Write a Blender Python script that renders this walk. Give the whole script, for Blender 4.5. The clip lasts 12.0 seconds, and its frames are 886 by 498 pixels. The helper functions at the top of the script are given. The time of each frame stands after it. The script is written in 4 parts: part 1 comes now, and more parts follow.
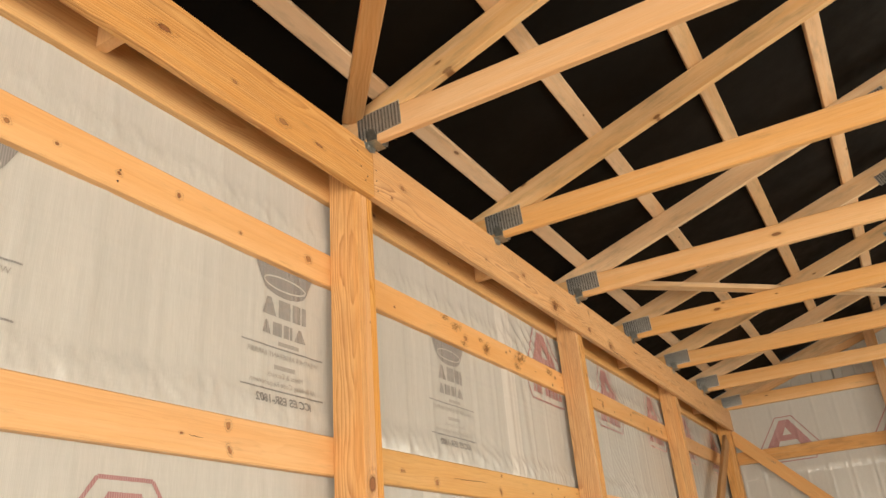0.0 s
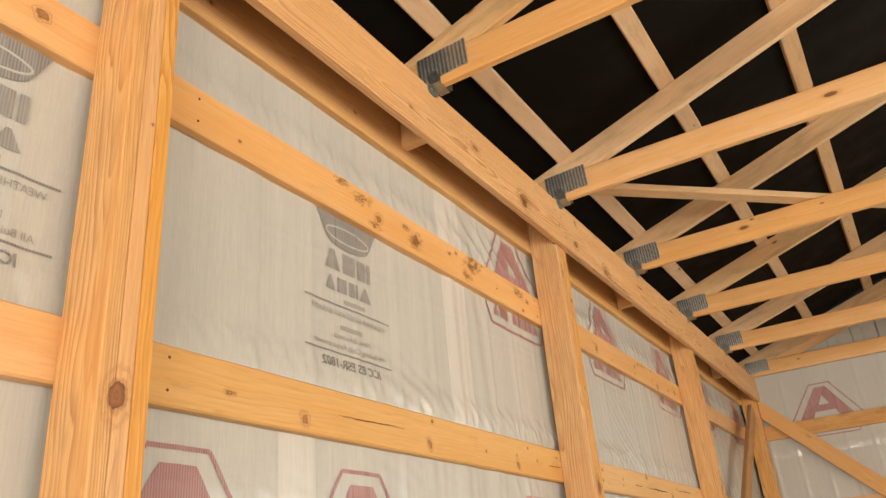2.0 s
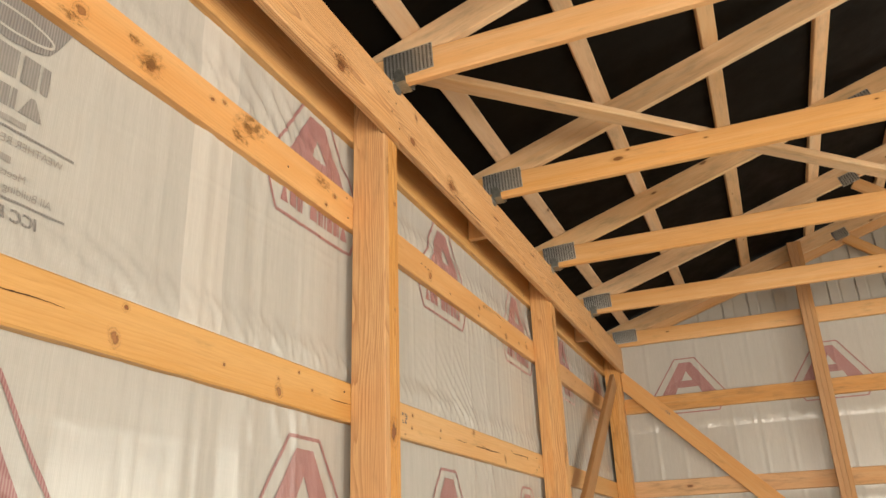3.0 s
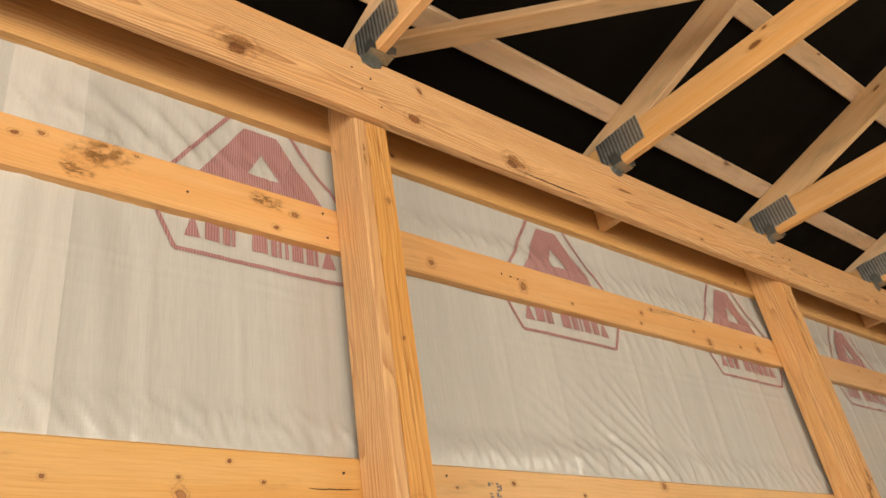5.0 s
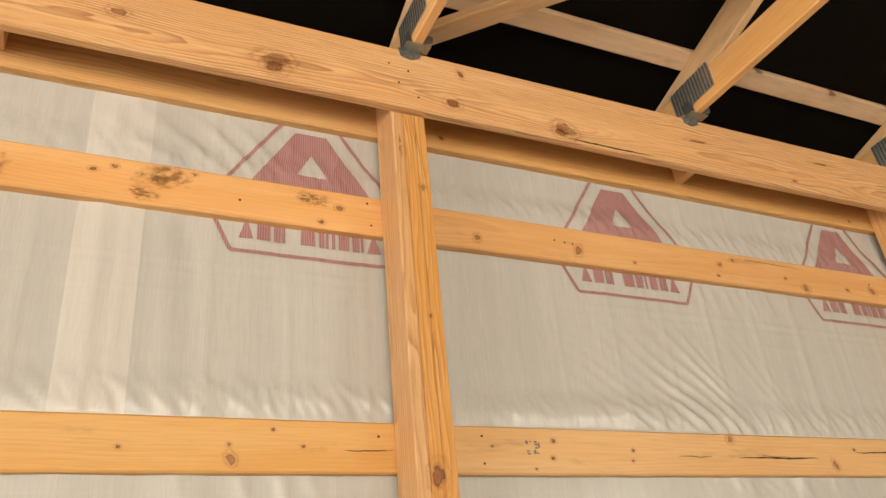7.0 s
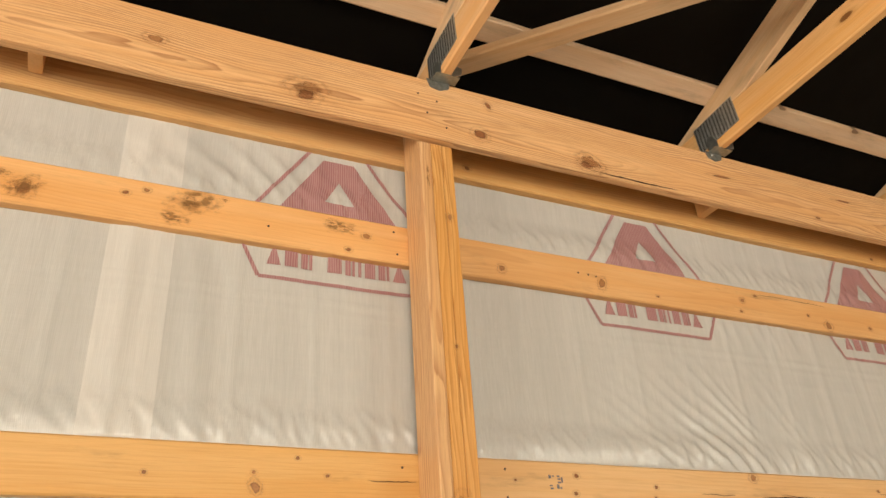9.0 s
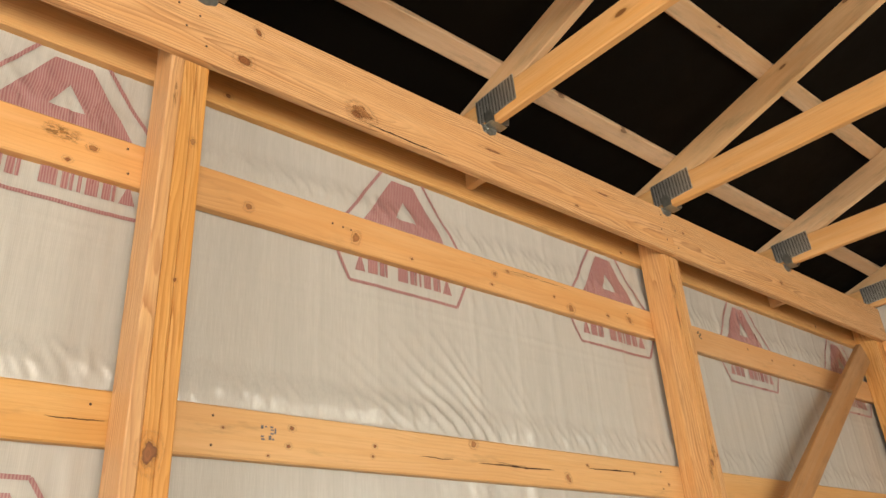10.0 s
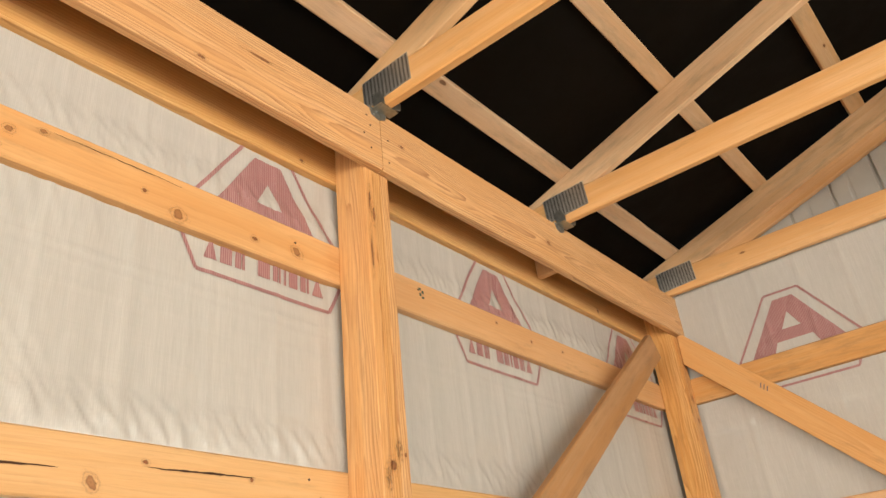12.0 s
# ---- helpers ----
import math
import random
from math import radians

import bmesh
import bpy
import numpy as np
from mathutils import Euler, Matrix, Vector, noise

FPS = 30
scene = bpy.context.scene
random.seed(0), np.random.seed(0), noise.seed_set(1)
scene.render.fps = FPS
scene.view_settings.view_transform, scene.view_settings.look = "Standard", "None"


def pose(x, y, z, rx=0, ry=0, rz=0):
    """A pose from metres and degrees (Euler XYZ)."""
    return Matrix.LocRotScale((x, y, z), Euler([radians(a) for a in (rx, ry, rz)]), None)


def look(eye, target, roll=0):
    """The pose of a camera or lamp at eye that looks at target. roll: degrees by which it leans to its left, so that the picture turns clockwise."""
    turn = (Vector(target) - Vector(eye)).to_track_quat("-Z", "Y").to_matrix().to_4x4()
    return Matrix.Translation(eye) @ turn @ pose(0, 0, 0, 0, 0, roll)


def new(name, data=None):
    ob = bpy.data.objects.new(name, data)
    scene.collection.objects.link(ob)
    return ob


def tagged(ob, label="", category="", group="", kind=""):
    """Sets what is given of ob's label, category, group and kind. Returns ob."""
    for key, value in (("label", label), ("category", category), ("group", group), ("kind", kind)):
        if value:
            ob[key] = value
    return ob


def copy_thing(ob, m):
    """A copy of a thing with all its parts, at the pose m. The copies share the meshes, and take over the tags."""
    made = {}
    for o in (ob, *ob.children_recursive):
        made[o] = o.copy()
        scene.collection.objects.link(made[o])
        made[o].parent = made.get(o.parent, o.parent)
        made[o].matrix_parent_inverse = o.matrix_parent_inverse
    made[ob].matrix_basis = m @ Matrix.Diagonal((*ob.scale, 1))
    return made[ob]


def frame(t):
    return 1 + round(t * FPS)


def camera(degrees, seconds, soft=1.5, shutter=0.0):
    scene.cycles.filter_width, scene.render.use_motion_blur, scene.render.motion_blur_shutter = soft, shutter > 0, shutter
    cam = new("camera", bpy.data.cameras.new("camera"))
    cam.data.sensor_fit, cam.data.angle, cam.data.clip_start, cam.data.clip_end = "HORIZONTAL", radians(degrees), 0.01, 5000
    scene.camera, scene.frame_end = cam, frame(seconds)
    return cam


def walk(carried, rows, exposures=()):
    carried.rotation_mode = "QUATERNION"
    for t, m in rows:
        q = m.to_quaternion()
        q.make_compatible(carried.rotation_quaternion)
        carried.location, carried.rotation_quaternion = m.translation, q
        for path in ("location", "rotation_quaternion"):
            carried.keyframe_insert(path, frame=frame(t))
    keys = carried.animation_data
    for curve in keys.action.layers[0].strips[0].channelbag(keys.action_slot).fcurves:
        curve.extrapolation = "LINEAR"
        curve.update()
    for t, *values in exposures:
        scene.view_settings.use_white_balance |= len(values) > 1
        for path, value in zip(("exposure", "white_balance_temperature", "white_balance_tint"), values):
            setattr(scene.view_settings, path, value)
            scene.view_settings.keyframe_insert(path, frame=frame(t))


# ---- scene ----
cam = camera(59.7, 12.0)
METRES, EYE, TILT, LEAN, TURN = 6.5, 1.5, 0.0, 0.0, 28.6
ROWS = [
    (0.0, 0.0, 0.0, 0.0, 2.03, 24.72, 4.41),
    (0.5, 0.0042, 0.0639, 0.0011, 3.62, 23.75, 4.45),
    (1.0, 0.0059, 0.1168, 0.0042, 0.22, 25.26, 4.4),
    (1.5, 0.0257, 0.1654, 0.0062, 0.26, 26.22, 2.93),
    (2.0, 0.0512, 0.222, 0.0008, 3.1, 24.68, 4.67),
    (2.5, 0.0777, 0.2884, -0.004, -0.85, 22.83, 2.72),
    (3.0, 0.1149, 0.3494, -0.0012, -5.76, 21.99, 1.96),
    (5.0, 0.2398, 0.5127, 0.0046, 22.78, 31.05, 8.38),
    (5.5, 0.2776, 0.5147, 0.0058, 28.76, 29.01, 5.64),
    (6.0, 0.3138, 0.5341, 0.0022, 31.38, 29.72, 2.42),
    (6.5, 0.3283, 0.532, -0.0009, 33.35, 27.67, 4.46),
    (7.0, 0.3191, 0.5182, 0.0003, 37.18, 27.84, 5.01),
    (7.5, 0.3174, 0.5079, 0.0053, 39.72, 30.29, 3.98),
    (9.5, 0.313, 0.514, 0.0013, 33.45, 28.91, 3.1),
    (10.0, 0.3317, 0.5437, 0.0003, 21.34, 26.26, 3.29),
    (10.5, 0.3523, 0.5841, 0.0029, 15.71, 25.61, 1.67),
    (11.0, 0.3627, 0.6409, 0.0056, 13.21, 26.27, 3.21),
    (11.5, 0.3769, 0.7028, 0.0058, 9.44, 26.96, 3.55),
    (12.0, 0.3909, 0.7728, 0.0107, 11.14, 28.63, 5.76),
]
walk(cam, [(t, pose(0, 0, EYE, TILT, LEAN, TURN) @ pose(METRES * x, METRES * y, METRES * z, 90 + pitch, roll, yaw)) for t, x, y, z, yaw, pitch, roll in ROWS], [(0.0, 0.91, 6800, 11), (3.0, 1.05, 6720, 10.5), (6.0, 1.05, 6800, 10.5), (9.5, 1.05, 6740, 10.5), (10.5, 1.30, 6660, 11), (12.0, 1.53, 6540, 11.5)])

# ---- light ----
world = bpy.data.worlds.new("sky")
scene.world = world
world.use_nodes = True
wn = world.node_tree
sky = wn.nodes.new("ShaderNodeTexSky")
sky.sky_type, sky.sun_disc, sky.sun_elevation, sky.sun_rotation = "NISHITA", False, radians(42), radians(107)
wn.links.new(sky.outputs[0], wn.nodes["Background"].inputs[0])
wn.nodes["Background"].inputs[1].default_value = 0.1

sun_data = bpy.data.lights.new("sun", "SUN")
sun_data.energy, sun_data.angle, sun_data.color = 5.0, radians(0.5), (1.0, 0.93, 0.82)
sun = new("sun", sun_data)
sun.matrix_world = look((14.4, 2.0, 9.2), (4.6, 5.0, 0.0))


def daylight(name, eye, target, width, height, power, colour):
    """An area lamp in a large unseen door opening, tilted up as for daylight off the sunlit yard."""
    data = bpy.data.lights.new(name, "AREA")
    data.shape, data.size, data.size_y, data.energy, data.color = "RECTANGLE", width, height, power, colour
    ob = new(name, data)
    ob.matrix_world = look(eye, target)
    return ob


# side and back doors are assumed, out of view, set to light the room
daylight("sky_light_side_door", (7.28, 2.75, 1.55), (0.0, 2.75, 5.2), 6.5, 2.9, 195, (1.0, 0.90, 0.76))
daylight("sky_light_back_door", (2.2, -4.85, 1.55), (2.2, 0.0, 3.2), 6.6, 2.9, 320, (1.0, 0.90, 0.76))
daylight("sky_light_gable_door", (5.0, 9.70, 1.52), (5.0, 0.0, 3.2), 3.7, 2.8, 90, (1.0, 0.945, 0.79))


# ---- materials ----
def nodes_of(name):
    m = bpy.data.materials.new(name)
    m.use_nodes = True
    t = m.node_tree
    return m, t, t.nodes["Principled BSDF"]


def link(t, a, b):
    t.links.new(a, b)


def math_node(t, op, a, b=None, clamp=False):
    n = t.nodes.new("ShaderNodeMath")
    n.operation, n.use_clamp = op, clamp
    for i, v in enumerate((a, b)):
        if v is None:
            continue
        if isinstance(v, (int, float)):
            n.inputs[i].default_value = v
        else:
            t.links.new(v, n.inputs[i])
    return n.outputs[0]


def mix_colour(t, fac, a, b, mode="MIX"):
    n = t.nodes.new("ShaderNodeMix")
    n.data_type, n.blend_type = "RGBA", mode
    for i, v in ((0, fac), (6, a), (7, b)):
        if isinstance(v, (int, float)):
            n.inputs[i].default_value = v
        elif isinstance(v, tuple):
            n.inputs[i].default_value = (*v, 1)
        else:
            t.links.new(v, n.inputs[i])
    return n.outputs[2]


def smooth(t, v, lo, hi, to_lo=0.0, to_hi=1.0):
    n = t.nodes.new("ShaderNodeMapRange")
    n.interpolation_type = "SMOOTHSTEP"
    t.links.new(v, n.inputs[0])
    for i, x in zip((1, 2, 3, 4), (lo, hi, to_lo, to_hi)):
        n.inputs[i].default_value = x
    return n.outputs[0]


def noise_node(t, vec, scale, detail=3.0, rough=0.5):
    n = t.nodes.new("ShaderNodeTexNoise")
    n.inputs["Scale"].default_value, n.inputs["Detail"].default_value, n.inputs["Roughness"].default_value = scale, detail, rough
    t.links.new(vec, n.inputs["Vector"])
    return n.outputs[0]


def scaled(t, vec, s, offset=None):
    n = t.nodes.new("ShaderNodeVectorMath")
    n.operation = "MULTIPLY"
    t.links.new(vec, n.inputs[0])
    n.inputs[1].default_value = s
    if offset is None:
        return n.outputs[0]
    a = t.nodes.new("ShaderNodeVectorMath")
    a.operation = "ADD"
    t.links.new(n.outputs[0], a.inputs[0])
    t.links.new(offset, a.inputs[1])
    return a.outputs[0]


def pine(name, early, late, knot_colour, ring=0.006, grain=0.5, knots=0.5, gloss=0.5, vary=0.25, sharp=2.2, patchy=0.5, streaky=0.75, fibrous=0.34, wave=0.095, dirty=0.45, lines=0.011):
    """Sawn softwood. The length of each board is its own x axis."""
    m, t, bsdf = nodes_of(name)
    co = t.nodes.new("ShaderNodeTexCoord").outputs["Object"]
    info = t.nodes.new("ShaderNodeObjectInfo")
    rnd = info.outputs["Random"]
    comb = t.nodes.new("ShaderNodeCombineXYZ")
    for i, k in enumerate((37.0, 11.0, 23.0)):
        link(t, math_node(t, "MULTIPLY", rnd, k), comb.inputs[i])
    shift = comb.outputs[0]
    # knots: thin cones through the board
    vor = t.nodes.new("ShaderNodeTexVoronoi")
    vor.voronoi_dimensions = "2D"
    flat = t.nodes.new("ShaderNodeSeparateXYZ")
    link(t, scaled(t, co, (2.6, 1.0, 6.5), shift), flat.inputs[0])
    lay = t.nodes.new("ShaderNodeCombineXYZ")
    link(t, flat.outputs[0], lay.inputs[0])
    link(t, flat.outputs[2], lay.inputs[1])
    warp = t.nodes.new("ShaderNodeTexNoise")
    warp.inputs["Scale"].default_value = 14.0
    link(t, co, warp.inputs["Vector"])
    mixv = t.nodes.new("ShaderNodeVectorMath")
    mixv.operation = "MULTIPLY_ADD"
    link(t, warp.outputs["Color"], mixv.inputs[0])
    mixv.inputs[1].default_value = (0.05, 0.05, 0.0)
    link(t, lay.outputs[0], mixv.inputs[2])
    link(t, mixv.outputs[0], vor.inputs["Vector"])
    vor.inputs["Scale"].default_value = 1.0
    split = t.nodes.new("ShaderNodeSeparateColor")
    link(t, vor.outputs["Color"], split.inputs[0])
    keep = math_node(t, "GREATER_THAN", split.outputs[0], 1.0 - knots)
    size = math_node(t, "MULTIPLY_ADD", split.outputs[1], 0.055)
    size.node.inputs[2].default_value = 0.022
    near = math_node(t, "DIVIDE", vor.outputs["Distance"], size)
    core = math_node(t, "MULTIPLY", smooth(t, near, 0.75, 1.1, 1.0, 0.0), keep)
    swirl = math_node(t, "MULTIPLY", smooth(t, near, 0.6, 4.5, 1.0, 0.0), keep)
    # year rings round a pith that lies off the board
    sep = t.nodes.new("ShaderNodeSeparateXYZ")
    link(t, co, sep.inputs[0])
    py = math_node(t, "MULTIPLY_ADD", rnd, 0.10)
    py.node.inputs[2].default_value = 0.01
    pz = math_node(t, "MULTIPLY_ADD", math_node(t, "FRACT", math_node(t, "MULTIPLY", rnd, 7.31)), 0.16)
    pz.node.inputs[2].default_value = -0.08
    dy = math_node(t, "ADD", sep.outputs[1], py)
    dz = math_node(t, "SUBTRACT", sep.outputs[2], pz)
    wob = noise_node(t, scaled(t, co, (1.5, 6.5, 6.5), shift), 1.0, 2.0)
    r = math_node(t, "SQRT", math_node(t, "ADD", math_node(t, "MULTIPLY", dy, dy), math_node(t, "MULTIPLY", dz, dz)))
    r = math_node(t, "ADD", r, math_node(t, "MULTIPLY", wob, wave))
    fine = noise_node(t, scaled(t, co, (1.7, 26.0, 26.0), shift), 1.0, 2.0)
    r = math_node(t, "ADD", r, math_node(t, "MULTIPLY", fine, lines))
    r = math_node(t, "ADD", r, math_node(t, "MULTIPLY", swirl, 0.014))
    saw = math_node(t, "FRACT", math_node(t, "DIVIDE", r, ring))
    band = math_node(t, "POWER", saw, sharp)
    band = math_node(t, "MULTIPLY", band, smooth(t, saw, 0.9, 1.0, 1.0, 0.0))
    fibre = noise_node(t, scaled(t, co, (7.0, 190.0, 190.0), shift), 1.0, 4.0, 0.65)
    blotch = noise_node(t, scaled(t, co, (1.6, 7.0, 7.0), shift), 1.0, 3.0)
    figure = noise_node(t, scaled(t, co, (1.1, 9.0, 9.0), shift), 1.0, 2.0)
    fac = math_node(t, "MULTIPLY", band, math_node(t, "MULTIPLY", smooth(t, figure, patchy - 0.2, patchy + 0.2, 0.06, 1.0), grain))
    col = mix_colour(t, fac, early, late)
    streak = noise_node(t, scaled(t, co, (0.45, 21.0, 21.0), shift), 1.0, 4.0, 0.6)
    warm = (early[0] * 0.95, early[1] * 0.82, early[2] * 0.64)
    col = mix_colour(t, smooth(t, streak, 0.40, 0.68, 0.0, streaky), col, warm)
    pale = (min(1, early[0] * 1.06), early[1] * 1.08, early[2] * 1.2)
    col = mix_colour(t, smooth(t, streak, 0.42, 0.25, 0.0, streaky * 0.9), col, pale)
    col = mix_colour(t, math_node(t, "MULTIPLY", smooth(t, fibre, 0.38, 0.72), fibrous), col, late)
    col = mix_colour(t, math_node(t, "MULTIPLY", smooth(t, blotch, 0.42, 0.7), 0.5), col, (early[0] * 0.88, early[1] * 0.76, early[2] * 0.62))
    col = mix_colour(t, math_node(t, "MULTIPLY", smooth(t, near, 0.9, 2.2, 1.0, 0.0), math_node(t, "MULTIPLY", keep, 0.5)), col, late)
    col = mix_colour(t, math_node(t, "MULTIPLY", core, 0.85), col, knot_colour)
    # grey handling dirt
    dirt = noise_node(t, scaled(t, co, (3.0, 14.0, 14.0), shift), 1.3, 5.0, 0.65)
    col = mix_colour(t, smooth(t, dirt, 0.58 - 0.12 * (dirty > 0.5), 0.78, 0.0, dirty), col, tuple(c * 0.45 for c in early))
    hsv = t.nodes.new("ShaderNodeHueSaturation")
    link(t, col, hsv.inputs["Color"])
    v = math_node(t, "MULTIPLY_ADD", math_node(t, "FRACT", math_node(t, "MULTIPLY", rnd, 3.77)), vary)
    v.node.inputs[2].default_value = 1.0 - vary / 2
    link(t, v, hsv.inputs["Value"])
    s = math_node(t, "MULTIPLY_ADD", math_node(t, "FRACT", math_node(t, "MULTIPLY", rnd, 5.13)), 0.2)
    s.node.inputs[2].default_value = 0.9
    link(t, s, hsv.inputs["Saturation"])
    link(t, hsv.outputs[0], bsdf.inputs["Base Color"])
    bsdf.inputs["Roughness"].default_value = gloss
    bsdf.inputs["Specular IOR Level"].default_value = 0.3
    bump = t.nodes.new("ShaderNodeBump")
    bump.inputs["Strength"].default_value, bump.inputs["Distance"].default_value = 0.35, 0.0012
    h = math_node(t, "ADD", math_node(t, "MULTIPLY", band, -0.5), fibre)
    link(t, math_node(t, "SUBTRACT", math_node(t, "MULTIPLY", h, 0.8), core), bump.inputs["Height"])
    link(t, bump.outputs[0], bsdf.inputs["Normal"])
    return m


def plain(name, colour, rough, metal=0.0, scale=30.0, amount=0.2, bump_m=0.0, spec=0.4, coat=0.0):
    """A surface with mottling at two scales and a fine relief."""
    m, t, bsdf = nodes_of(name)
    co = t.nodes.new("ShaderNodeTexCoord").outputs["Object"]
    a, b = noise_node(t, co, scale, 5.0, 0.6), noise_node(t, co, scale * 0.12, 3.0)
    f = math_node(t, "MULTIPLY", math_node(t, "ADD", a, b), 0.5)
    col = mix_colour(t, smooth(t, f, 0.3, 0.7), tuple(c * (1 - amount) for c in colour), tuple(min(1, c * (1 + amount)) for c in colour))
    link(t, col, bsdf.inputs["Base Color"])
    bsdf.inputs["Metallic"].default_value = metal
    link(t, smooth(t, a, 0.2, 0.8, max(0.02, rough - 0.1), min(1, rough + 0.1)), bsdf.inputs["Roughness"])
    bsdf.inputs["Specular IOR Level"].default_value = spec
    bsdf.inputs["Coat Weight"].default_value = coat
    if bump_m:
        bump = t.nodes.new("ShaderNodeBump")
        bump.inputs["Distance"].default_value = bump_m
        link(t, a, bump.inputs["Height"])
        link(t, bump.outputs[0], bsdf.inputs["Normal"])
    return m


def film(name, colour, stripe, rough=0.42, weave=0.0045, rib_share=0.25, base=None):
    """Woven sheeting or print on it: fine upright ribs, cloudy patches and a soft sheen."""
    m, t, bsdf = nodes_of(name)
    co = t.nodes.new("ShaderNodeTexCoord").outputs["Object"]
    wob = noise_node(t, scaled(t, co, (1.0, 1.0, 1.0)), 9.0, 3.0)
    sep = t.nodes.new("ShaderNodeSeparateXYZ")
    link(t, co, sep.inputs[0])
    along = math_node(t, "ADD", sep.outputs[0], sep.outputs[1])
    along = math_node(t, "ADD", along, math_node(t, "MULTIPLY", wob, 0.004))
    rib = math_node(t, "SINE", math_node(t, "MULTIPLY", along, math.tau / weave))
    thread = noise_node(t, scaled(t, co, (420.0, 420.0, 14.0)), 1.0, 2.0)
    cross = noise_node(t, scaled(t, co, (12.0, 12.0, 500.0)), 1.0, 2.0)
    cloud = noise_node(t, scaled(t, co, (1.0, 4.2, 0.5)), 1.6, 5.0, 0.6)
    strand = noise_node(t, scaled(t, co, (75.0, 75.0, 1.3)), 1.0, 3.0, 0.6)
    thread = math_node(t, "ADD", thread, math_node(t, "MULTIPLY", math_node(t, "SUBTRACT", strand, 0.5), 0.5))
    f = math_node(t, "ADD", math_node(t, "MULTIPLY", rib, rib_share), math_node(t, "ADD", thread, math_node(t, "MULTIPLY", cross, 0.35)))
    col = mix_colour(t, smooth(t, f, 0.3, 1.1), tuple(c * (1 - stripe) for c in colour), base or tuple(min(1, c * (1 + stripe)) for c in colour))
    col = mix_colour(t, smooth(t, cloud, 0.35, 0.7, 0.0, 0.35), col, tuple(c * 0.82 for c in colour))
    link(t, col, bsdf.inputs["Base Color"])
    link(t, smooth(t, cloud, 0.2, 0.8, rough - 0.08, rough + 0.1), bsdf.inputs["Roughness"])
    bsdf.inputs["Specular IOR Level"].default_value = 0.5
    bump = t.nodes.new("ShaderNodeBump")
    bump.inputs["Strength"].default_value, bump.inputs["Distance"].default_value = 0.25, 0.0006
    link(t, f, bump.inputs["Height"])
    link(t, bump.outputs[0], bsdf.inputs["Normal"])
    return m


KNOT = (0.15, 0.06, 0.022)
PINE_GIRT = pine("pine_girt", (0.74, 0.452, 0.215), (0.46, 0.22, 0.078), KNOT, 0.011, 0.5, -1.0, 0.46, 0.16, 1.6, 0.56, 0.45, 0.22, 0.06)
PINE_YELLOW = pine("pine_yellow", (0.70, 0.445, 0.205), (0.44, 0.22, 0.08), KNOT, 0.011, 0.5, -1.0, 0.46, 0.14, 1.6, 0.56, 0.45, 0.25, 0.06)
PINE_STAINED = pine("pine_stained", (0.68, 0.42, 0.205), (0.44, 0.21, 0.078), KNOT, 0.011, 0.5, 0.1, 0.5, 0.14, 1.6, 0.56, 0.6, 0.3, 0.06, 0.75)
PINE_POST = pine("pine_post", (0.73, 0.44, 0.187), (0.37, 0.145, 0.04), KNOT, 0.0072, 1.0, -1.0, 0.45, 0.12, 2.2, 0.24, 0.85, 0.46, 0.05, 0.45, 0.022)
PINE_BEAM = pine("pine_beam", (0.745, 0.458, 0.208), (0.30, 0.105, 0.028), KNOT, 0.0090, 1.0, -1.0, 0.46, 0.15, 2.2, 0.35, 0.6, 0.36, 0.075, 0.45, 0.018)
PINE_EAVE = pine("pine_eave_beam", (0.72, 0.46, 0.22), (0.42, 0.19, 0.065), KNOT, 0.0085, 0.8, -1.0, 0.5, 0.12, 2.0, 0.45, 0.6, 0.3, 0.07)
PINE_TRUSS = pine("pine_truss", (0.79, 0.515, 0.27), (0.52, 0.28, 0.11), KNOT, 0.010, 0.4, 0.34, 0.5, 0.22, 1.8, 0.54, 0.8, 0.3, 0.07)
PINE_TOP = pine("pine_top_chord", (0.78, 0.56, 0.33), (0.55, 0.33, 0.15), KNOT, 0.010, 0.4, 0.34, 0.55, 0.2, 1.8, 0.54, 0.6, 0.3, 0.07, 0.62)
PINE_PURLIN = pine("pine_purlin", (0.78, 0.585, 0.385), (0.56, 0.35, 0.19), KNOT, 0.008, 0.35, 0.34, 0.55, 0.25, 1.8, 0.52, 0.6, 0.3, 0.06, 0.55)
# darker pine for the gable posts, and for a roof brace toned as shaded
PINE_DARKER = pine("pine_darker", (0.55, 0.34, 0.17), (0.33, 0.16, 0.06), KNOT, 0.011, 0.7, 0.1, 0.5, 0.1)
# brown pine of the side brace, with its shade worked into the darker colour
PINE_BROWN_SHADED = pine("pine_brown_shaded", (0.43, 0.265, 0.145), (0.31, 0.165, 0.08), KNOT, 0.007, 0.4, 0.2, 0.55, 0.1, dirty=0.55)
WRAP = film("woven_housewrap", (0.515, 0.52, 0.50), 0.09, 0.18, 0.0045, 0.10)
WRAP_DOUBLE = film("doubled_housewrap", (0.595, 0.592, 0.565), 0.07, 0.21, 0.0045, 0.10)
PRINT_RED = film("red_print", (0.34, 0.155, 0.165), 0.05, 0.3, 0.0075, 0.5, (0.43, 0.275, 0.272))
PRINT_GREY = film("grey_print", (0.225, 0.222, 0.225), 0.05, 0.3, 0.0075, 0.45, (0.31, 0.305, 0.30))
PRINT_MID = film("worn_grey_print", (0.27, 0.265, 0.262), 0.05, 0.3, 0.0075, 0.35, (0.34, 0.335, 0.325))
PRINT_PALE = film("pale_grey_print", (0.34, 0.33, 0.315), 0.10)
GALV = plain("galvanised_steel", (0.52, 0.54, 0.53), 0.42, 0.85, 60.0, 0.25, 0.0002)
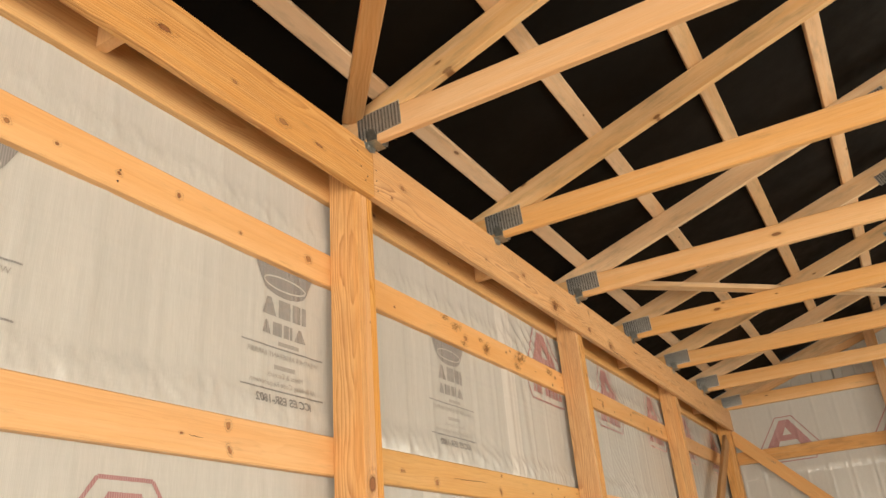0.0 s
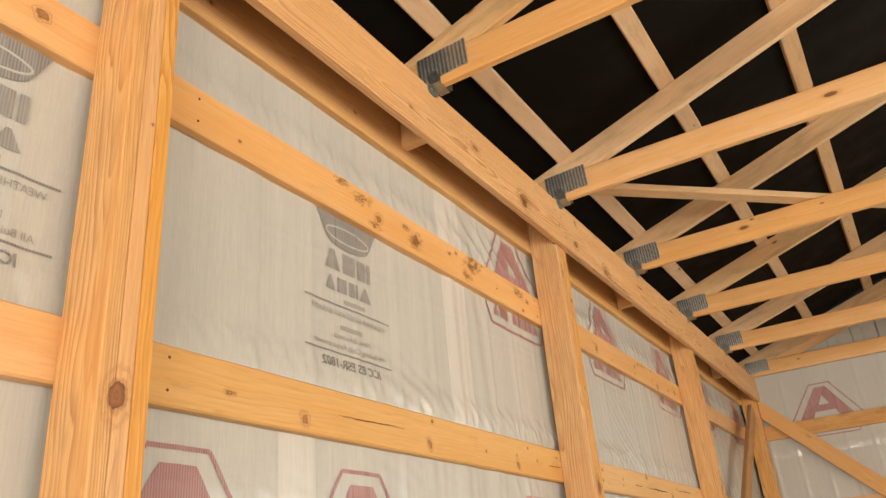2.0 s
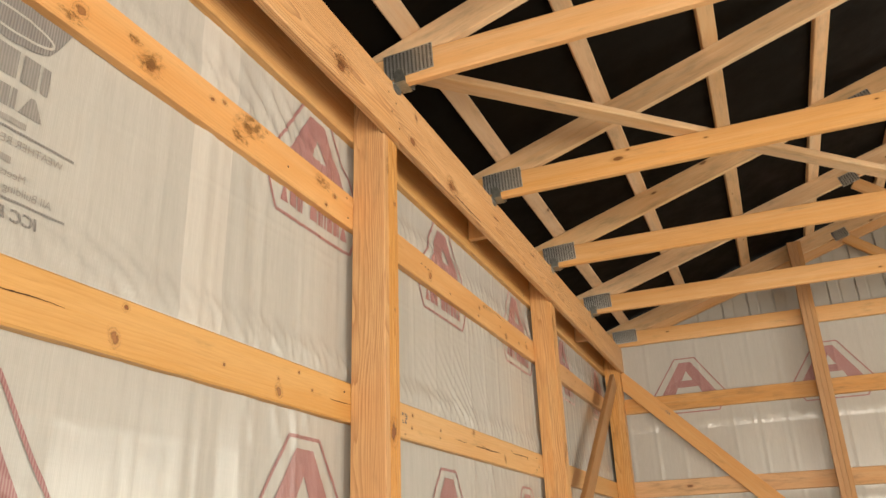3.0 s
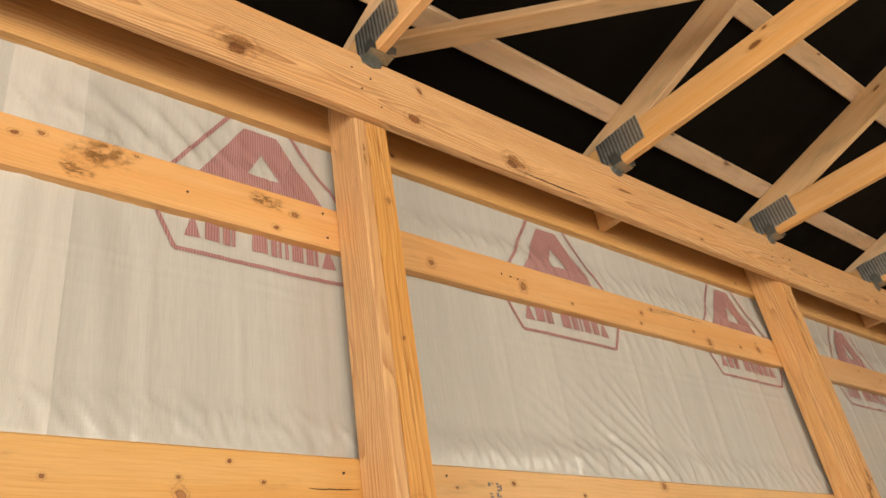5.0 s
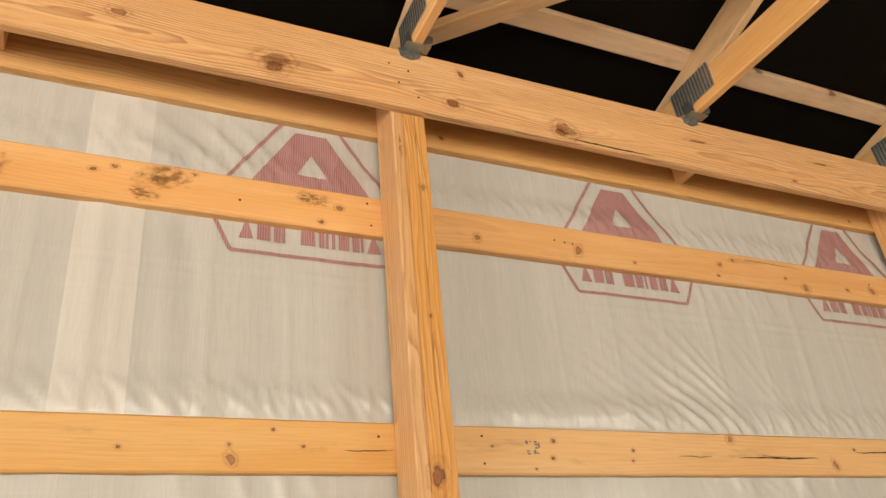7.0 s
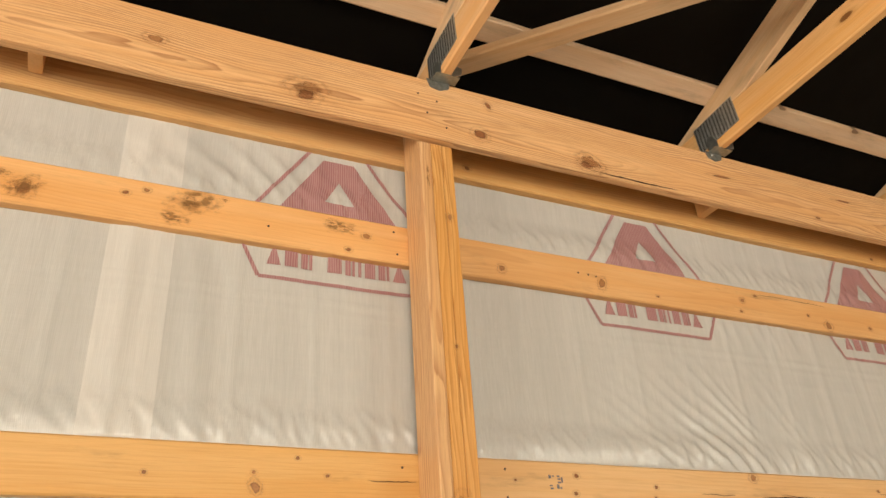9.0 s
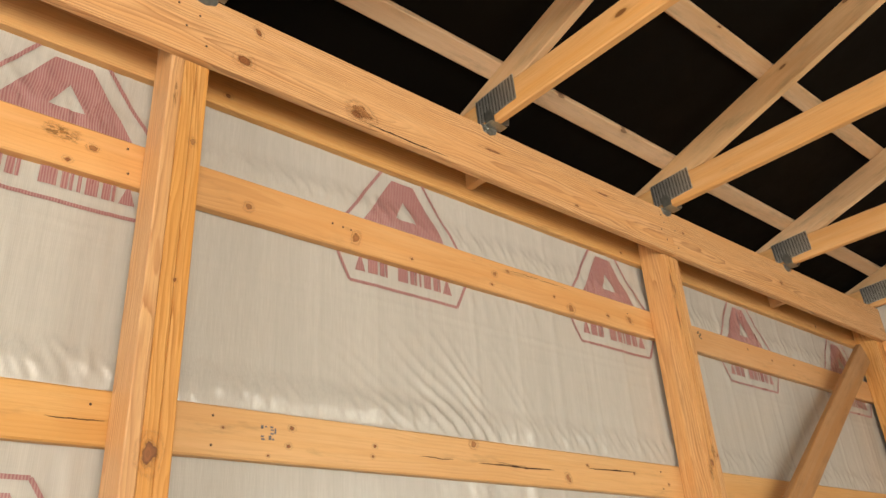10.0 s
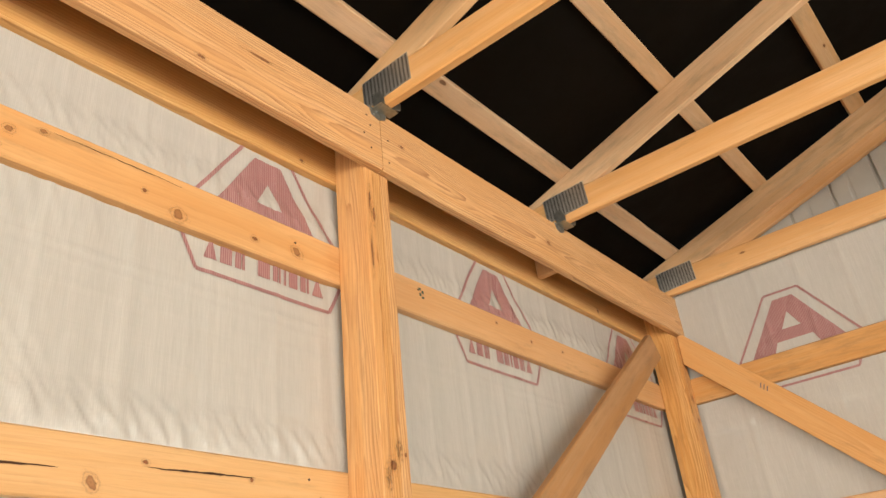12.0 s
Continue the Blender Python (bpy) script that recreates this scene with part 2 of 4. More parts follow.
TIE_STEEL = plain("dull_galvanised_steel", (0.30, 0.315, 0.30), 0.36, 0.9, 60.0, 0.3, 0.0003)
# slots are raised dark pads; the colour stands for the shade inside the holes
SLOT = plain("plate_slot_shadow", (0.03, 0.03, 0.028), 0.6, 0.4, 60.0, 0.2)
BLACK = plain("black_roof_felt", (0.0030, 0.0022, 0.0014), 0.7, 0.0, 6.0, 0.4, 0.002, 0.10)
STEEL = plain("painted_siding", (0.50, 0.515, 0.50), 0.4, 0.0, 12.0, 0.06, 0.0, 0.5)
CONCRETE = plain("concrete", (0.42, 0.38, 0.325), 0.8, 0.0, 7.0, 0.2, 0.002)
EARTH = plain("gravel_yard", (0.30, 0.27, 0.22), 0.9, 0.0, 3.0, 0.25, 0.01)
NAIL = plain("nail_head", (0.10, 0.07, 0.05), 0.5, 0.5, 80.0, 0.2)


def mark_material(name, core, rim, halo, core_r, halo_alpha, ragged, strength=1.0, halo_lines=0.0):
    """A mark on wood, drawn on a unit disc: dark heart and rim, and a stain that fades out raggedly."""
    m, t, bsdf = nodes_of(name)
    co = t.nodes.new("ShaderNodeTexCoord").outputs["Object"]
    rnd = t.nodes.new("ShaderNodeObjectInfo").outputs["Random"]
    comb = t.nodes.new("ShaderNodeCombineXYZ")
    link(t, math_node(t, "MULTIPLY", rnd, 91.0), comb.inputs[0])
    n1 = noise_node(t, scaled(t, co, (1.0, 1.0, 1.0), comb.outputs[0]), 2.2, 5.0, 0.6)
    n2 = noise_node(t, scaled(t, co, (1.0, 1.0, 1.0), comb.outputs[0]), 2.9 if ragged > 1 else 7.0, 4.0, 0.6)
    length = t.nodes.new("ShaderNodeVectorMath")
    length.operation = "LENGTH"
    link(t, scaled(t, co, (1.0, 0.0, 1.0)), length.inputs[0])
    r = math_node(t, "ADD", length.outputs["Value"], math_node(t, "MULTIPLY", math_node(t, "SUBTRACT", n1, 0.5), ragged))
    ring = math_node(t, "SINE", math_node(t, "MULTIPLY", r, 38.0))
    inner = mix_colour(t, smooth(t, ring, -1.0, 1.0, 0.0, 0.4), core, rim)
    inner = mix_colour(t, smooth(t, r, core_r * 0.72, core_r * 0.95), inner, rim)
    col = mix_colour(t, smooth(t, r, core_r * 0.95, core_r * 1.15), inner, halo)
    link(t, col, bsdf.inputs["Base Color"])
    out = math_node(t, "MULTIPLY", smooth(t, r, core_r, 0.95, halo_alpha, 0.0), smooth(t, n2, *((0.40, 0.60, 0.1, 1.0) if ragged > 1 else (0.3, 0.62, 0.45, 1.0))))
    solid = smooth(t, r, core_r * 0.95, core_r * 1.12, 1.0, 0.0)
    lines = math_node(t, "SINE", math_node(t, "MULTIPLY", r, halo_lines))
    if halo_lines:
        out = math_node(t, "MULTIPLY", out, smooth(t, lines, -0.6, 1.0, 0.25, 1.0))
    link(t, math_node(t, "MULTIPLY", math_node(t, "MAXIMUM", out, solid), strength), bsdf.inputs["Alpha"])
    bsdf.inputs["Roughness"].default_value = 0.5
    return m


KNOT_MAT = mark_material("dark_knot", (0.45, 0.215, 0.08), (0.25, 0.105, 0.038), (0.46, 0.22, 0.08), 0.32, 0.55, 0.75, 0.8, 24.0)
KNOT_RED = mark_material("red_knot", (0.32, 0.125, 0.044), (0.16, 0.06, 0.022), (0.46, 0.21, 0.07), 0.30, 0.45, 0.65, 0.85, 22.0)
STAIN = mark_material("mould_stain", (0.36, 0.17, 0.045), (0.36, 0.17, 0.045), (0.33, 0.17, 0.055), 0.04, 0.95, 1.5)
CRACK = plain("drying_crack", (0.06, 0.025, 0.01), 0.8, 0.0, 60.0, 0.2)
INK_GREEN = plain("green_black_ink", (0.07, 0.10, 0.07), 0.6, 0.0, 90.0, 0.3)
INK = plain("blue_black_ink", (0.17, 0.165, 0.175), 0.6, 0.0, 90.0, 0.3)


# ---- building blocks ----
def mesh_of(name, bm, material, smooth_faces=False):
    me = bpy.data.meshes.new(name)
    bm.normal_update()
    bm.to_mesh(me)
    bm.free()
    if material:
        me.materials.append(material)
    if smooth_faces:
        for p in me.polygons:
            p.use_smooth = True
    return me


def part(name, bm, material, parent, label="", m=None):
    ob = new(name, mesh_of(name, bm, material))
    ob.parent = parent
    if m is not None:
        ob.matrix_basis = m
    if label:
        ob["label"] = label
    return ob


def thing(name, bm, material, label, category, group="", kind="", m=None):
    ob = new(name, mesh_of(name, bm, material) if bm else None)
    if m is not None:
        ob.matrix_world = m
    return tagged(ob, label, category, group, kind)


def box_bm(x0, x1, y0, y1, z0, z1, bevel=0.0):
    bm = bmesh.new()
    v = [bm.verts.new((x, y, z)) for x in (x0, x1) for y in (y0, y1) for z in (z0, z1)]
    for f in ((0, 1, 3, 2), (4, 6, 7, 5), (0, 4, 5, 1), (2, 3, 7, 6), (0, 2, 6, 4), (1, 5, 7, 3)):
        bm.faces.new([v[i] for i in f])
    if bevel:
        bmesh.ops.bevel(bm, geom=bm.edges[:], offset=bevel, segments=2, profile=0.5, affect="EDGES")
    return bm


def slab_bm(outline, y0, y1, bevel=0.0025):
    """An outline in x and z, thick from y0 to y1."""
    bm = bmesh.new()
    a = [bm.verts.new((x, y0, z)) for x, z in outline]
    b = [bm.verts.new((x, y1, z)) for x, z in outline]
    bm.faces.new(a)
    bm.faces.new(b[::-1])
    n = len(a)
    for i in range(n):
        bm.faces.new((a[i], b[i], b[(i + 1) % n], a[(i + 1) % n]))
    bmesh.ops.recalc_face_normals(bm, faces=bm.faces)
    if bevel:
        bmesh.ops.bevel(bm, geom=bm.edges[:], offset=bevel, segments=1, affect="EDGES")
    return bm


def along(a, b, up):
    """The pose of a board from a to b: x along it, z as near to up as can be."""
    a, b = Vector(a), Vector(b)
    x = (b - a).normalized()
    y = Vector(up).cross(x).normalized()
    z = x.cross(y)
    m = Matrix((x, y, z)).transposed().to_4x4()
    return Matrix.Translation((a + b) / 2) @ m, (b - a).length


BOARD_COUNT = [0]


def board_bm(length, thick, wide, ease=0.005):
    """A sawn board with eased edges that lies a little crooked, with small dents in its edges."""
    BOARD_COUNT[0] += 1
    k = BOARD_COUNT[0] * 3.7
    bm = bmesh.new()
    n = max(2, round(length / 0.11))
    h, w = thick / 2, wide / 2
    section = ((-h, -w + ease), (-h + ease, -w), (h - ease, -w), (h, -w + ease), (h, w - ease), (h - ease, w), (-h + ease, w), (-h, w - ease))
    rings = []
    for i in range(n + 1):
        x = -length / 2 + length * i / n
        bow_z = 0.0022 * noise.noise((x * 0.7, k, 0.0))
        bow_y = 0.0012 * noise.noise((x * 0.7, k, 5.0))
        ring = []
        for q, (y, z) in enumerate(section):
            edge = 0.0011 * noise.noise((x * 9.0, k, q * 2.3))
            ring.append(bm.verts.new((x, y * (1 - abs(edge) / h * 0.4) + bow_y, z + bow_z + edge)))
        rings.append(ring)
    for a, b in zip(rings[:-1], rings[1:]):
        for q in range(8):
            bm.faces.new((a[q], b[q], b[(q + 1) % 8], a[(q + 1) % 8]))
    bm.faces.new(rings[0])
    bm.faces.new(rings[-1][::-1])
    bmesh.ops.recalc_face_normals(bm, faces=bm.faces)
    return bm


def board(name, a, b, thick, wide, up, material, label, category, group=""):
    m, length = along(a, b, up)
    return thing(name, board_bm(length, thick, wide), material, label, category, group, m=m)



# ---- the plan: one side wall, one gable wall, roof ----
GIRT_X = -1.775                     # inner face of the side girts
POST_X = -1.637                     # inner face of the posts
BEAM_X = -1.612                     # inner face of the truss carrier
BACK, END = -5.0, 9.80              # inside of the back wall, plane of the gable siding
FAR = 7.33                          # inside of the opposite side wall
RIDGE = 2.76
SEAT, BEAM_LOW = 3.336, 3.086
T2, T6, T10, T4 = 0.038, 0.14, 0.235, 0.089
POSTS = [9.74 if k == 3 else 2.406 + 2.458 * k for k in range(-3, 4)]     # far edges
TRUSS = [2.405 + 1.2235 * k for k in range(-5, 7)]                           # far faces


def roof_z(x):
    """The upper side of the truss top chords."""
    return 3.48 + (min(x, 2 * RIDGE - x) + 1.813) / 3


def setting(name, bm, material, label, category):
    return thing(name, bm, material, label, category, kind="structure")


# ground, floor and outer shell
setting("ground", box_bm(-600, 600, -600, 600, -0.4, -0.1), EARTH, "wide pale gravel ground around the building", "ground")
setting("floor", box_bm(-1.95, FAR + 0.12, BACK - 0.12, END + 0.1, -0.1, 0.0), CONCRETE, "bare pale concrete slab floor", "floor")
setting("wall_west", box_bm(-1.95, -1.84, BACK - 0.12, END + 0.06, 0.0, 3.46), STEEL, "pale metal side wall behind woven wrap", "wall")


def wall_with_opening(name, axis, at, thick, lo, hi, top, o0, o1, o_top, label):
    """A wall across x or y with one door opening through it."""
    bm = bmesh.new()
    for a0, a1, z0, z1 in ((lo, o0, 0.0, top), (o1, hi, 0.0, top), (o0, o1, o_top, top)):
        b = box_bm(at, at + thick, a0, a1, z0, z1) if axis == "x" else box_bm(a0, a1, at, at + thick, z0, z1)
        me = bpy.data.meshes.new("piece")
        b.to_mesh(me)
        b.free()
        bm.from_mesh(me)
        bpy.data.meshes.remove(me)
    return setting(name, bm, STEEL, label, "wall")


# both door openings are assumed and out of view, put there for the lamps
wall_with_opening("wall_east", "x", FAR, 0.12, BACK - 0.12, END + 0.06, 3.46, -0.5, 6.0, 3.05, "pale metal side wall with an assumed wide door opening")
wall_with_opening("wall_south", "y", BACK - 0.12, 0.12, -1.84, FAR, 3.46, -1.1, 5.5, 3.05, "pale metal back wall with an assumed door opening")
gable = [(-1.84, 3.46), (FAR, 3.46), (FAR, 3.50), (RIDGE, roof_z(RIDGE) + 0.03), (-1.84, 3.50)]
setting("gable_south", slab_bm(gable, BACK - 0.12, BACK, 0), STEEL, "pale metal gable over the back wall", "wall")


def ribbed_siding(x0, x1, pitch=0.2286):
    """Sheet siding seen from inside: flat pans with narrow upright ribs pressed outwards."""
    bm = bmesh.new()
    xs = []
    x = x0
    while x < x1:
        xs += [(x, 0.0), (x + 0.005, 0.016), (x + 0.014, 0.016), (x + 0.019, 0.0)]
        xs += [(x + pitch * 0.4, 0.0), (x + pitch * 0.4 + 0.006, 0.003), (x + pitch * 0.4 + 0.018, 0.003), (x + pitch * 0.4 + 0.024, 0.0)]
        x += pitch
    for y_off in (0.0, 0.012):
        rows = []
        for z_at in (0, 1):
            row = []
            for px, d in xs:
                z = (3.02 if 3.15 <= px <= 6.9 else 0.0) if z_at == 0 else roof_z(max(-1.83, min(FAR, px))) + 0.03
                row.append(bm.verts.new((px, END + d + y_off, z)))
            rows.append(row)
        for i in range(len(xs) - 1):
            bm.faces.new((rows[0][i], rows[0][i + 1], rows[1][i + 1], rows[1][i]))
    return bm


setting("wall_north", ribbed_siding(-2.02, FAR), STEEL, "pale grey ribbed metal siding of the gable wall around a door opening", "wall")

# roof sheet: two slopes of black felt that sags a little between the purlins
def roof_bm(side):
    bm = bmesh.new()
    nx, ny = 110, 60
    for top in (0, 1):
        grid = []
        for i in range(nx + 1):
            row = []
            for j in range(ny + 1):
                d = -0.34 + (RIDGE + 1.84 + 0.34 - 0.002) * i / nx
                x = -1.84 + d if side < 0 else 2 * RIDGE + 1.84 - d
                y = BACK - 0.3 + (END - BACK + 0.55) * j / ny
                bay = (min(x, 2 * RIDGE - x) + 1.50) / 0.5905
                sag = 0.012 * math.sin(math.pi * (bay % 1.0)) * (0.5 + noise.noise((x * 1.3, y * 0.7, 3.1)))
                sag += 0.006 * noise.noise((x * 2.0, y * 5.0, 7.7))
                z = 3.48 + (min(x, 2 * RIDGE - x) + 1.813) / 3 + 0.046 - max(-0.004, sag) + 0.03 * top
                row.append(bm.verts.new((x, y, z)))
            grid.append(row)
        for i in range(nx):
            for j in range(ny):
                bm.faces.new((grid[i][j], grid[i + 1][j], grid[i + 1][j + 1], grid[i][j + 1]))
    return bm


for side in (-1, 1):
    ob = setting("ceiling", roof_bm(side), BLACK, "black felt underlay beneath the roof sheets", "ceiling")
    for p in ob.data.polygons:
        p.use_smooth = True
for x0, x1, nm in ((-2.19, -2.17, "eave_west"), (7.69, 7.71, "eave_east")):
    setting(nm, box_bm(x0, x1, BACK - 0.3, END + 0.25, 3.1, 3.42), BLACK, "dark fascia board closing the eaves", "trim")
for x0, x1, nm in ((-2.17, -1.84, "soffit_west"), (7.45, 7.69, "soffit_east")):
    setting(nm, box_bm(x0, x1, BACK - 0.3, END + 0.25, 3.08, 3.10), BLACK, "dark soffit under the roof overhang", "trim")

# ---- side wall framing ----
def post_bm(height):
    """Three planks nailed together on edge; the top is notched for the carrier beam. Local x runs up."""
    plies = []
    for k in range(3):
        plies.append(slab_bm([(0, -0.069), (height, -0.069), (height, 0.054), (BEAM_LOW - 0.004, 0.054), (BEAM_LOW - 0.004, 0.069), (0, 0.069)],
                             -0.0585 + 0.039 * k, -0.0585 + 0.039 * k + 0.0384, 0.003))
    return plies


UPRIGHT = Matrix(((0, 0, 1, 0), (0, -1, 0, 0), (1, 0, 0, 0), (0, 0, 0, 1)))     # local x up, local z into the room
POST_THINGS = []
for k, y in enumerate(POSTS):
    base = Matrix.Translation((GIRT_X + 0.069, y - 0.0585, 0.0)) @ UPRIGHT
    corner = k == len(POSTS) - 1
    post = thing("post", None, None, "orange pine corner post of three nailed plies" if corner else "orange pine wall post of three nailed plies with strong grain",
                 "post", "wall posts", m=base)
    plies = [part("ply", bm, PINE_POST, post) for bm in post_bm(SEAT - 0.004)]
    POST_THINGS.append((y, plies))

EDGES = [BACK] + [y - 0.0585 for y in POSTS[1:]]
GIRTS = []
for row, z in enumerate((0.544, 1.282, 2.020, 2.758)):
    for y0, y1 in zip(EDGES[:-1], EDGES[1:]):
        ob = board("wall_girt", (GIRT_X - T2 / 2, y0 + 0.002, z), (GIRT_X - T2 / 2, y1 - 0.002, z), T2, T6, (0, 0, 1), PINE_YELLOW if row == 2 and y0 > 2.2 else PINE_GIRT,
              "yellowish pine girt nailed across the posts" if row == 2 and y0 > 2.2 else "pale orange pine girt nailed across the posts", "girt", "side wall girts")
        GIRTS.append((row, y0, y1, ob))

BEAMS = []
for y0, y1 in ((BACK, -2.49), (-2.49, 2.392), (2.392, 7.276), (7.276, 9.765)):
    ob = board("carrier_beam", (BEAM_X - T2 / 2, y0 + 0.0015, (SEAT + BEAM_LOW) / 2 - 0.001), (BEAM_X - T2 / 2, y1 - 0.0015, (SEAT + BEAM_LOW) / 2 - 0.001), T2, SEAT - BEAM_LOW - 0.003, (0, 0, 1),
               PINE_BEAM, "long orange pine beam carrying the trusses", "beam", "inner carrier beams")
    BEAMS.append((y0, y1, ob))
for y0, y1 in ((BACK, -0.05), (-0.05, 4.80), (4.80, 9.765)):
    board("eave_beam", (GIRT_X - T2 / 2, y0 + 0.001, 3.206), (GIRT_X - T2 / 2, y1 - 0.001, 3.206), T2, 0.264, (0, 0, 1),
          PINE_EAVE, "shaded pine beam behind the truss carrier", "beam", "outer eave beams")
for k, y in enumerate(TRUSS):
    if k % 2 == 0:
        board("spacer_block", (-1.713, y - 0.019, 3.125), (-1.713, y - 0.019, SEAT), T2, 0.12, (1, 0, 0), PINE_GIRT,
              "short pine block between the two eave beams", "block", "spacer blocks")

# ---- trusses ----
def chord(parent, name, a, b, wide, y0, material, outline=None):
    """A flat member of a truss from a to b (x and z); y0 its near face."""
    ax, az = a
    bx, bz = b
    ang = math.atan2(bz - az, bx - ax)
    length = math.hypot(bx - ax, bz - az)
    pts = outline or [(0, -wide / 2), (length, -wide / 2), (length, wide / 2), (0, wide / 2)]
    m = Matrix.Translation((ax, y0, az)) @ Matrix.Rotation(-ang, 4, "Y")
    if outline is None:
        m = m @ Matrix.Translation((length / 2, T2 / 2, 0))
        return part(name, board_bm(length, T2, wide), material, parent, m=m)
    return part(name, slab_bm(pts, 0.0, T2, 0.003), material, parent, m=m)


def plate_parts(parent, cx, cz, wide, high, ang, y):
    """A pressed tooth plate with rows of punched slots on the near side of a truss."""
    m = Matrix.Translation((cx, y, cz)) @ Matrix.Rotation(-ang, 4, "Y")
    plate = part("connector_plate", box_bm(-wide / 2, wide / 2, -0.0022, 0.0, -high / 2, high / 2, 0.0006), GALV, parent, "galvanised toothed plate", m)
    bm = bmesh.new()
    cols, rows = int(wide / 0.0165), int(high / 0.0085)
    for i in range(cols):
        for j in range(rows):
            x = -wide / 2 + (i + 0.5) * wide / cols
            z = -high / 2 + (j + 0.5 + (0.25 if i % 2 else -0.25)) * high / rows
            if abs(z) > high / 2 - 0.003:
                continue
            v = [bm.verts.new((x + sx * 0.0042, -0.0029, z + sz * 0.0022)) for sx, sz in ((-1, -1), (1, -1), (1, 1), (-1, 1))]
            w = [bm.verts.new((p.co.x, -0.0018, p.co.z)) for p in v]
            bm.faces.new(v[::-1])
            for q in range(4):
                bm.faces.new((v[q], w[q], w[(q + 1) % 4], v[(q + 1) % 4]))
    tagged(part("slot_pattern", bm, SLOT, plate), kind="stuff")
    return plate


COS, SIN = 3 / math.sqrt(10), 1 / math.sqrt(10)
LOW = SEAT + T6                                           # upper side of the bottom chord
X0 = -1.80
def make_truss(y):
    truss = thing("roof_truss", None, None, "pale pine roof truss with galvanised tooth plates", "truss", "roof trusses", m=Matrix.Translation((0, y - T2, 0)))
    chord(truss, "bottom_chord", (X0, SEAT + T6 / 2), (2 * RIDGE - X0, SEAT + T6 / 2), T6, 0.0, PINE_TRUSS)
    for s in (-1, 1):
        # scarfed foot of the top chord, in the chord's own axes
        def local(x, z):
            dx, dz = x - X0, z - roof_z(X0)
            return dx * COS + dz * SIN, -dx * SIN + dz * COS
        foot = LOW + 0.001
        heel = (foot + T6 / COS - 3.48) * 3 - 1.813
        pts = [local(X0, foot), local(heel, foot), local(RIDGE - 0.002, roof_z(RIDGE) - T6 / COS), local(RIDGE - 0.002, roof_z(RIDGE)), local(X0, roof_z(X0))]
        if s < 0:
            m = Matrix.Translation((X0, 0, roof_z(X0))) @ Matrix.Rotation(-math.atan2(1, 3), 4, "Y")
            bm = slab_bm(pts, 0.0, T2, 0.003)
        else:
            m = Matrix.Translation((2 * RIDGE - X0, 0, roof_z(X0))) @ Matrix.Rotation(math.atan2(1, 3), 4, "Y")
            bm = slab_bm([(-px, pz) for px, pz in pts], 0.0, T2, 0.003)
        part("top_chord", bm, PINE_TOP, truss, m=m)

        def mx(x):
            return x if s < 0 else 2 * RIDGE - x
        chord(truss, "web", (mx(0.50), roof_z(0.50) - T6 / COS - 0.03), (mx(1.21), LOW + 0.03), T4, 0.0005, PINE_TRUSS)
        chord(truss, "web", (mx(1.27), LOW + 0.03), (mx(RIDGE - 0.06), roof_z(RIDGE) - T6 - 0.08), T4, 0.0005, PINE_TRUSS)
        plate_parts(truss, mx(-1.555), 3.432, 0.225, 0.125, -s * radians(3.0), -0.0002)
        plate_parts(truss, mx(1.24), LOW - 0.01, 0.20, 0.10, 0.0, -0.0002)
        plate_parts(truss, mx(0.47), roof_z(0.47) - 0.13, 0.13, 0.09, -s * math.atan2(1, 3), -0.0002)
    plate_parts(truss, RIDGE, roof_z(RIDGE) - 0.11, 0.20, 0.14, 0.0, -0.0002)
    return truss


first = make_truss(TRUSS[0])
for y in TRUSS[1:]:
    copy_thing(first, Matrix.Translation((0, y - T2, 0)))


def tie_parts(y):
    """A twisted strap that holds a truss down on the carrier."""
    tie = thing("hurricane_tie", None, None, "small dull galvanised hurricane tie on the beam edge", "bracket", "truss ties", m=Matrix.Translation((BEAM_X, y, SEAT)))
    part("beam_flange", slab_bm([(-0.078, 0.002), (0.012, 0.002), (0.004, -0.026), (-0.030, -0.042), (-0.066, -0.034)], -0.0022, -0.0005, 0.0004), TIE_STEEL, tie, m=Matrix.Rotation(radians(90), 4, "Z"))
    part("seat_bend", box_bm(0.0005, 0.046, -0.060, 0.030, -0.0032, -0.0014, 0.0006), TIE_STEEL, tie)
    near_side = [(0.004, 0.0), (0.046, 0.0), (0.044, 0.030), (0.030, 0.066), (0.006, 0.074), (-0.014, 0.052), (-0.006, 0.016)]
    part("near_flange", slab_bm(near_side, -0.0425, -0.0405, 0.0005), TIE_STEEL, tie)
    far_side = [(0.004, 0.0), (0.048, 0.0), (0.050, 0.020), (0.040, 0.026), (0.046, 0.044), (0.028, 0.058), (0.006, 0.050)]
    part("far_flange", slab_bm(far_side, 0.0010, 0.0028, 0.0005), TIE_STEEL, tie)
    part("bent_wing", slab_bm([(0.0, 0.0), (0.030, 0.004), (0.034, 0.034), (0.014, 0.046), (0.002, 0.036)], -0.001, 0.001, 0.0004), TIE_STEEL, tie,
         m=Matrix.Translation((0.044, 0.003, -0.002)) @ Matrix.Rotation(radians(72), 4, "Z"))
    for dy, dz in ((-0.070, -0.014), (-0.040, -0.012), (-0.055, -0.030)):
        bm = bmesh.new()
        bmesh.ops.create_cone(bm, cap_ends=True, segments=8, radius1=0.0042, radius2=0.003, depth=0.003, matrix=Matrix.Translation((0.0034, dy, dz)) @ Matrix.Rotation(radians(90), 4, "Y"))
        part("nail", bm, TIE_STEEL, tie)
    return tie


first_tie = tie_parts(TRUSS[0])
for y in TRUSS[1:-1]:
    copy_thing(first_tie, Matrix.Translation((BEAM_X, y, SEAT)))

